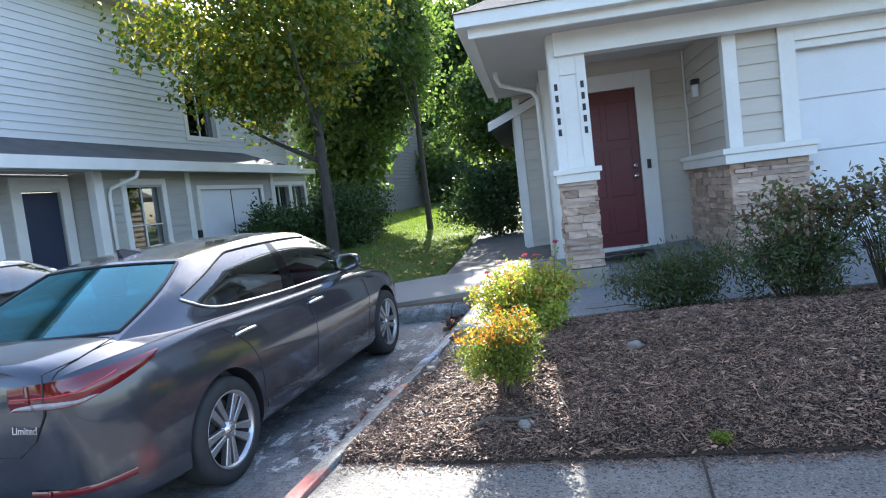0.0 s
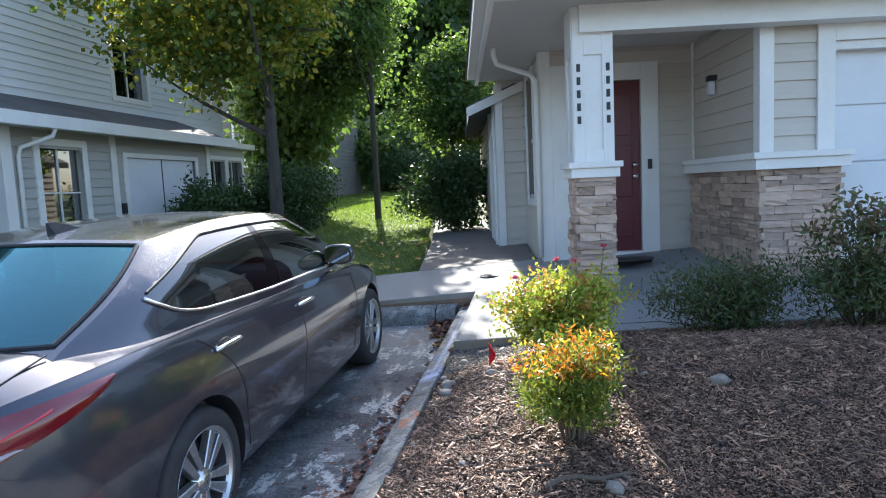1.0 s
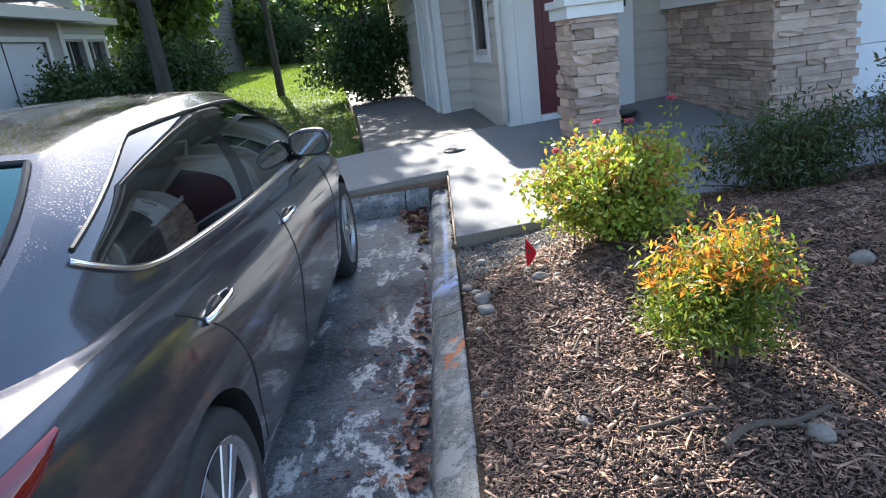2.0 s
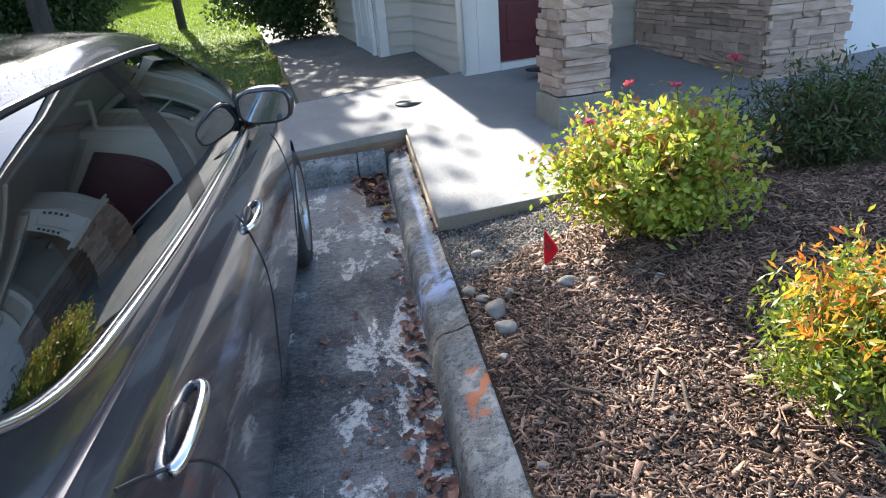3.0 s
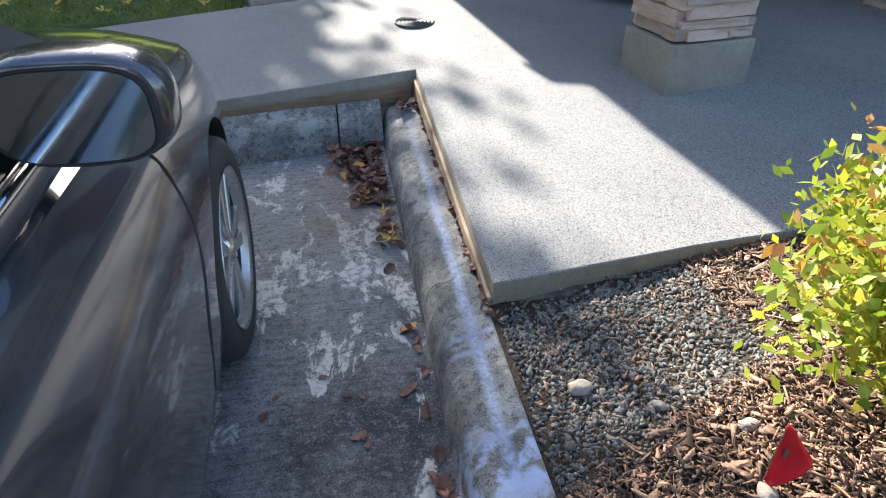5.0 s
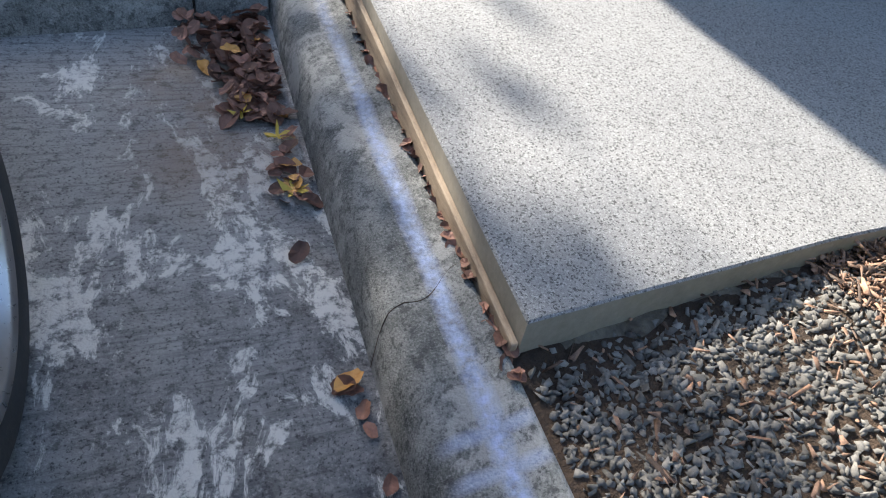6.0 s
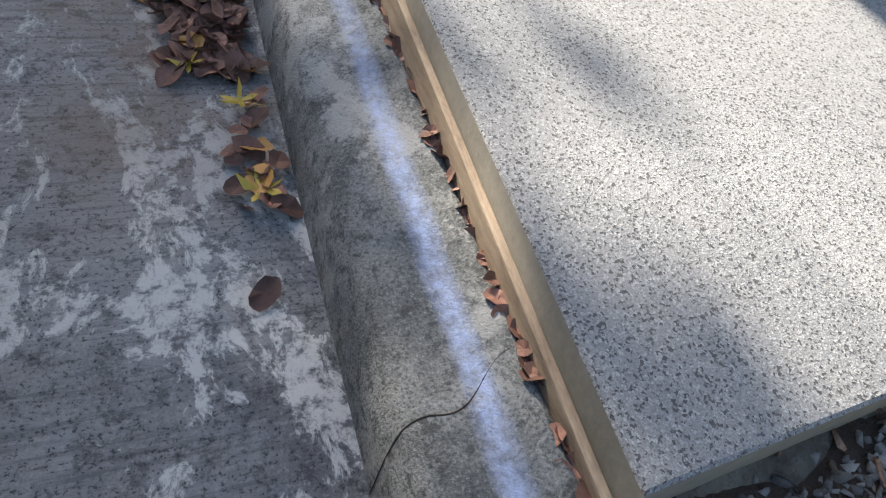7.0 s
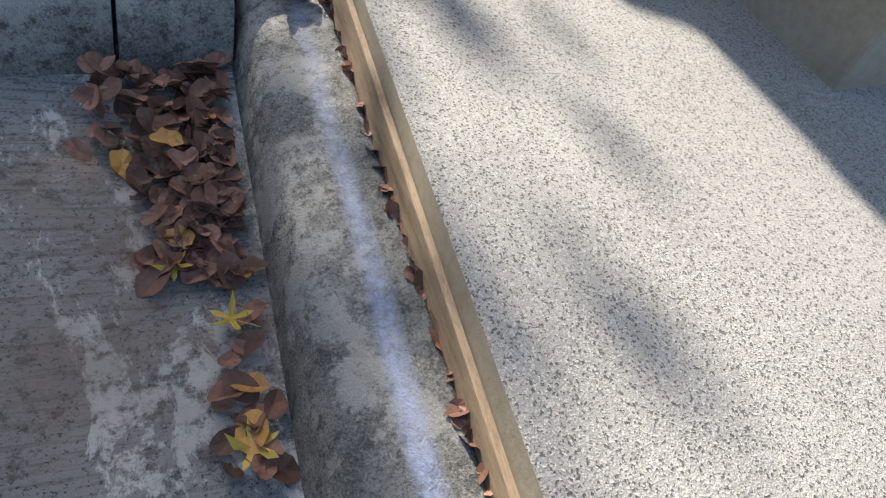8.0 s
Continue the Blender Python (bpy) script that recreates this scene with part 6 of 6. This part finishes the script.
for x, y, s in stones:
    ob = new("river_stone", rs.choice(stone_shapes))
    ob.matrix_world = pose(x, y, bed_z(x, y) + s * 0.35, rs.uniform(-15, 15), rs.uniform(-15, 15), rs.uniform(0, 360)) @ Matrix.Diagonal((s * 1.1, s * 0.8, s * 0.66, 1))
    tagged(ob, "smooth pale grey river stone lying on the mulch" if s > 0.03 else "small rounded pebble lying among the mulch", "stone", "stones in the bed")
for k, (x, y, a, L) in enumerate(((-1.36, 5.42, -0.9, 0.16), (-1.16, 5.33, 1.0, 0.14), (-0.95, 4.80, 0.1, 0.26), (-0.35, 4.85, -1.2, 0.2), (-0.9, 5.95, 0.05, 0.22), (-1.1, 5.25, 1.3, 0.12))):
    d = Vector((math.cos(a), math.sin(a), 0)) * L / 2
    pts = [(x + d.x * q, y + d.y * q, bed_z(x + d.x * q, y + d.y * q) + 0.014 + 0.006 * math.sin(q * 3)) for q in lin(-1, 1, 6)]
    tagged(part("stick", tube(pts, 0.009, 7, 0.005), M["stem"]), "broken brown twig lying on the mulch", "stick", "sticks")

for pts, w in (([(-0.86, 4.66), (-0.74, 4.72), (-0.62, 4.71), (-0.48, 4.75)], 0.017), ([(-0.62, 4.71), (-0.55, 4.66), (-0.47, 4.65)], 0.010)):
    q = [tuple(p) for p in spline([(x, y, bed_z(x, y) + 0.018) for x, y in pts], 14)]
    tagged(part("stick", tube(q, w, 8, w * 0.55), M["stem"]), "thick dead branch piece lying on the mulch", "stick", "sticks")
shrub("weed", "small green weed sprouting from the mulch edge", 0.45, 4.60, bed_at(0.45, 4.60), (0.045, 0.04, 0.02), 8, 4, 0.008, 0.016, [(M["nandina"], 1.0, 0.0)], 140, 5, 0.45)

# marking flag
fl = thing("marking_flag", "small bright red marking flag on a wire", "flag", pose(-1.24, 6.24, bed_z(-1.24, 6.24) - 0.02))
part("wire", tube([(0, 0, -0.1), (0.0, 0, 0.10), (0.004, 0, 0.21)], 0.0018, 6), M["metal"], fl)
v, f = sheet(lambda a, b: (0.002 + 0.056 * a * (1 - 0.92 * abs(2 * b - 1.1)), 0.02 * math.sin(a * 3.0 + b * 4) * a - 0.02 * a, 0.05 + 0.155 * b - 0.01 * a), 10, 8)
fo = part("flag_cloth", mesh_of("flag_cloth", v, f, True), M["flag"], fl)
so = fo.modifiers.new("thickness", "SOLIDIFY")
so.thickness = 0.001
part("flag_mark", block((0.012, -0.009, 0.115), (0.022, -0.008, 0.14)), M["mortar"], fl, "dark printed mark")

# ---- fallen leaves ----
def leaf_mesh(kind, seed):
    r2 = random.Random(seed)
    bm = bmesh.new()
    n = 14 if kind == "oval" else 30
    ring = []
    for k in range(n):
        a = k * math.tau / n
        if kind == "oval":
            rad = 0.5 * (1 + 0.10 * r2.uniform(-1, 1))
            p = Vector((math.cos(a) * rad * 1.1, math.sin(a) * rad * 0.72 * (1 - 0.55 * max(0, math.cos(a)) ** 3), 0))
        else:
            rad = 0.14 + 0.46 * (0.5 + 0.5 * math.cos(5 * a)) ** 2.0
            p = Vector((math.cos(a) * rad, math.sin(a) * rad, 0))
        curl = 0.55 + r2.uniform(-0.3, 0.35)
        p.z = curl * p.y ** 2 * 1.6 + 0.12 * p.x ** 2 + r2.uniform(-0.03, 0.03)
        ring.append(bm.verts.new(p))
    c = bm.verts.new((0, 0, -0.02))
    for k in range(n):
        bm.faces.new((c, ring[k], ring[(k + 1) % n]))
    if kind != "oval":
        st = [bm.verts.new(p) for p in ((-0.2, 0.012, 0), (-0.2, -0.012, 0), (-0.85, -0.008, 0.06), (-0.85, 0.008, 0.06))]
        bm.faces.new(st)
    me = bpy.data.meshes.new("leaf")
    bm.to_mesh(me)
    bm.free()
    return me


brown = [leaf_mesh("oval", k) for k in range(6)]
for me in brown:
    me.materials.append(M["dead_leaf"])
star = []
for k in range(3):
    me = leaf_mesh("star", 10 + k)
    me.materials.append(M["yellow_leaf"])
    star.append(me)
amber = [leaf_mesh("oval", 30 + k) for k in range(3)]
for me in amber:
    me.materials.append(M["orange_leaf"])


def lay(me, parent, x, y, z, size, rr, tilt=25):
    ob = new("leaf", me)
    ob.parent = parent
    ob.matrix_basis = pose(x, y, z, rr.uniform(-tilt, tilt), rr.uniform(-tilt, tilt), rr.uniform(0, 360)) @ Matrix.Scale(size, 4)
    return ob


rr = random.Random(12)
pile = thing("leaf_pile", "heap of curled brown leaves in the kerb corner", "leaves")
for k in range(280):
    q = rr.random() ** 0.8
    x = -1.83 - abs(rr.gauss(0, 0.115)) * (1.15 - 0.55 * q)
    y = 8.40 - 0.52 * q
    y = min(y, 8.36 + (x + 1.8) * SKEW)
    if x < -2.12 or (x < -1.98 and y < 8.12):
        continue
    lay(rr.choice(brown + amber[:1] if k % 9 == 0 else brown), pile, x, y, lot_z(y) + 0.008 + rr.random() * 0.05 * (1 - 0.8 * q), rr.uniform(0.035, 0.06), rr, 40)
drift = thing("leaf_drift", "line of brown leaves along the kerb foot", "leaves")
for k in range(260):
    y = 4.9 + 3.0 * rr.random() ** 1.3
    if 6.55 < y < 7.55 and rr.random() < 0.85:
        continue
    x = -1.815 - abs(rr.gauss(0, 0.03 if y > 6.4 else 0.06))
    lay(rr.choice(brown), drift, x, y, lot_z(y) + 0.008 + rr.random() * 0.012, rr.uniform(0.03, 0.055), rr, 35)
gap = thing("leaf_drift", "leaf bits caught between kerb and form board", "leaves")
for k in range(110):
    y = 6.95 + 1.5 * rr.random()
    lay(rr.choice(brown), gap, -1.618 + rr.uniform(-0.012, 0.008), y, lot_z(y) + 0.155 + rr.random() * 0.015, rr.uniform(0.02, 0.04), rr, 40)
for me, x, y, s, lab in ((star[0], -1.86, 7.80, 0.058, "yellow star-shaped leaf lying by the kerb"), (star[1], -1.85, 7.60, 0.065, "yellow star-shaped leaf lying by the kerb"), (amber[0], -1.845, 7.69, 0.05, "amber leaf lying by the kerb"),
                         (amber[1], -1.85, 7.62, 0.06, "tan leaf lying by the kerb"), (amber[2], -1.842, 7.10, 0.055, "yellow oval leaf lying by the kerb"), (amber[0], -1.93, 8.14, 0.05, "pale tan leaf on the brown heap"), (star[2], -1.93, 7.9, 0.05, "small pale star-shaped leaf on asphalt")):
    ob = new("leaf", me)
    ob.matrix_world = pose(x, y, lot_z(y) + (0.05 if y > 8 else 0.018), rr.uniform(-15, 15), rr.uniform(-15, 15), rr.uniform(0, 360)) @ Matrix.Scale(s, 4)
    tagged(ob, lab, "leaf", "single fallen leaves")
lf = thing("leaf_scatter", "loose brown leaf scraps scattered over the asphalt", "leaves")
for k in range(60):
    x, y = -2.0 - 0.35 * rr.random() ** 2, 5.0 + 2.0 * rr.random()
    lay(rr.choice(brown), lf, x, y, lot_z(y) + 0.006, rr.uniform(0.015, 0.035), rr, 15)

# trees behind the start of the walk
for k, (x, y, h, w) in enumerate(((-14, -24, 10, 4.2), (-7.5, -26, 11, 4.4), (-1, -25, 10, 4.2), (5.5, -27, 11, 4.6), (12, -24, 10, 4.2))):
    tree("street_tree", "dark leafy tree across the road", x, y, -0.9, h * 0.9, 0.2, (0, 0, h * 0.5), (w, w, h * 0.46), 160, 50, 0.5, 0.34, M["wood_leaf"], 50 + k, 5)

pale = thing("leaf_scatter", "pale fallen leaves lying on the lawn", "leaves")
for k in range(90):
    y = 9.9 + 3.5 * rr.random() ** 1.5
    x = lawn_edge(max(y, 9.95)) - 0.05 - 2.2 * rr.random()
    if y > 10.0 + (x + 2.47) * 0.17:
        lay(rr.choice(amber + star), pale, x, y, lawn_z(x, y) + 0.05, rr.uniform(0.05, 0.09), rr, 30)
spray = thing("leaf_clump", "grey paint-dusted leaves in the kerb corner", "leaves")
for k in range(16):
    lay(rr.choice(brown), spray, -1.66 + rr.uniform(-0.06, 0.04), 8.46 + rr.uniform(-0.05, 0.06), lot_z(8.5) + 0.165 + rr.random() * 0.02, rr.uniform(0.03, 0.05), rr, 40)
tagged(part("twig", tube([(0.25, 6.92, bed_z(0.25, 6.92) + 0.05), (0.02, 7.0, slab_z(0, 7.1) + 0.06), (-0.2, 7.12, slab_z(-0.2, 7.12) + 0.03), (-0.36, 7.2, slab_z(-0.36, 7.2) + 0.012)], 0.005, 6, 0.002), M["stem"]), "bare twig reaching over the slab edge", "twig")
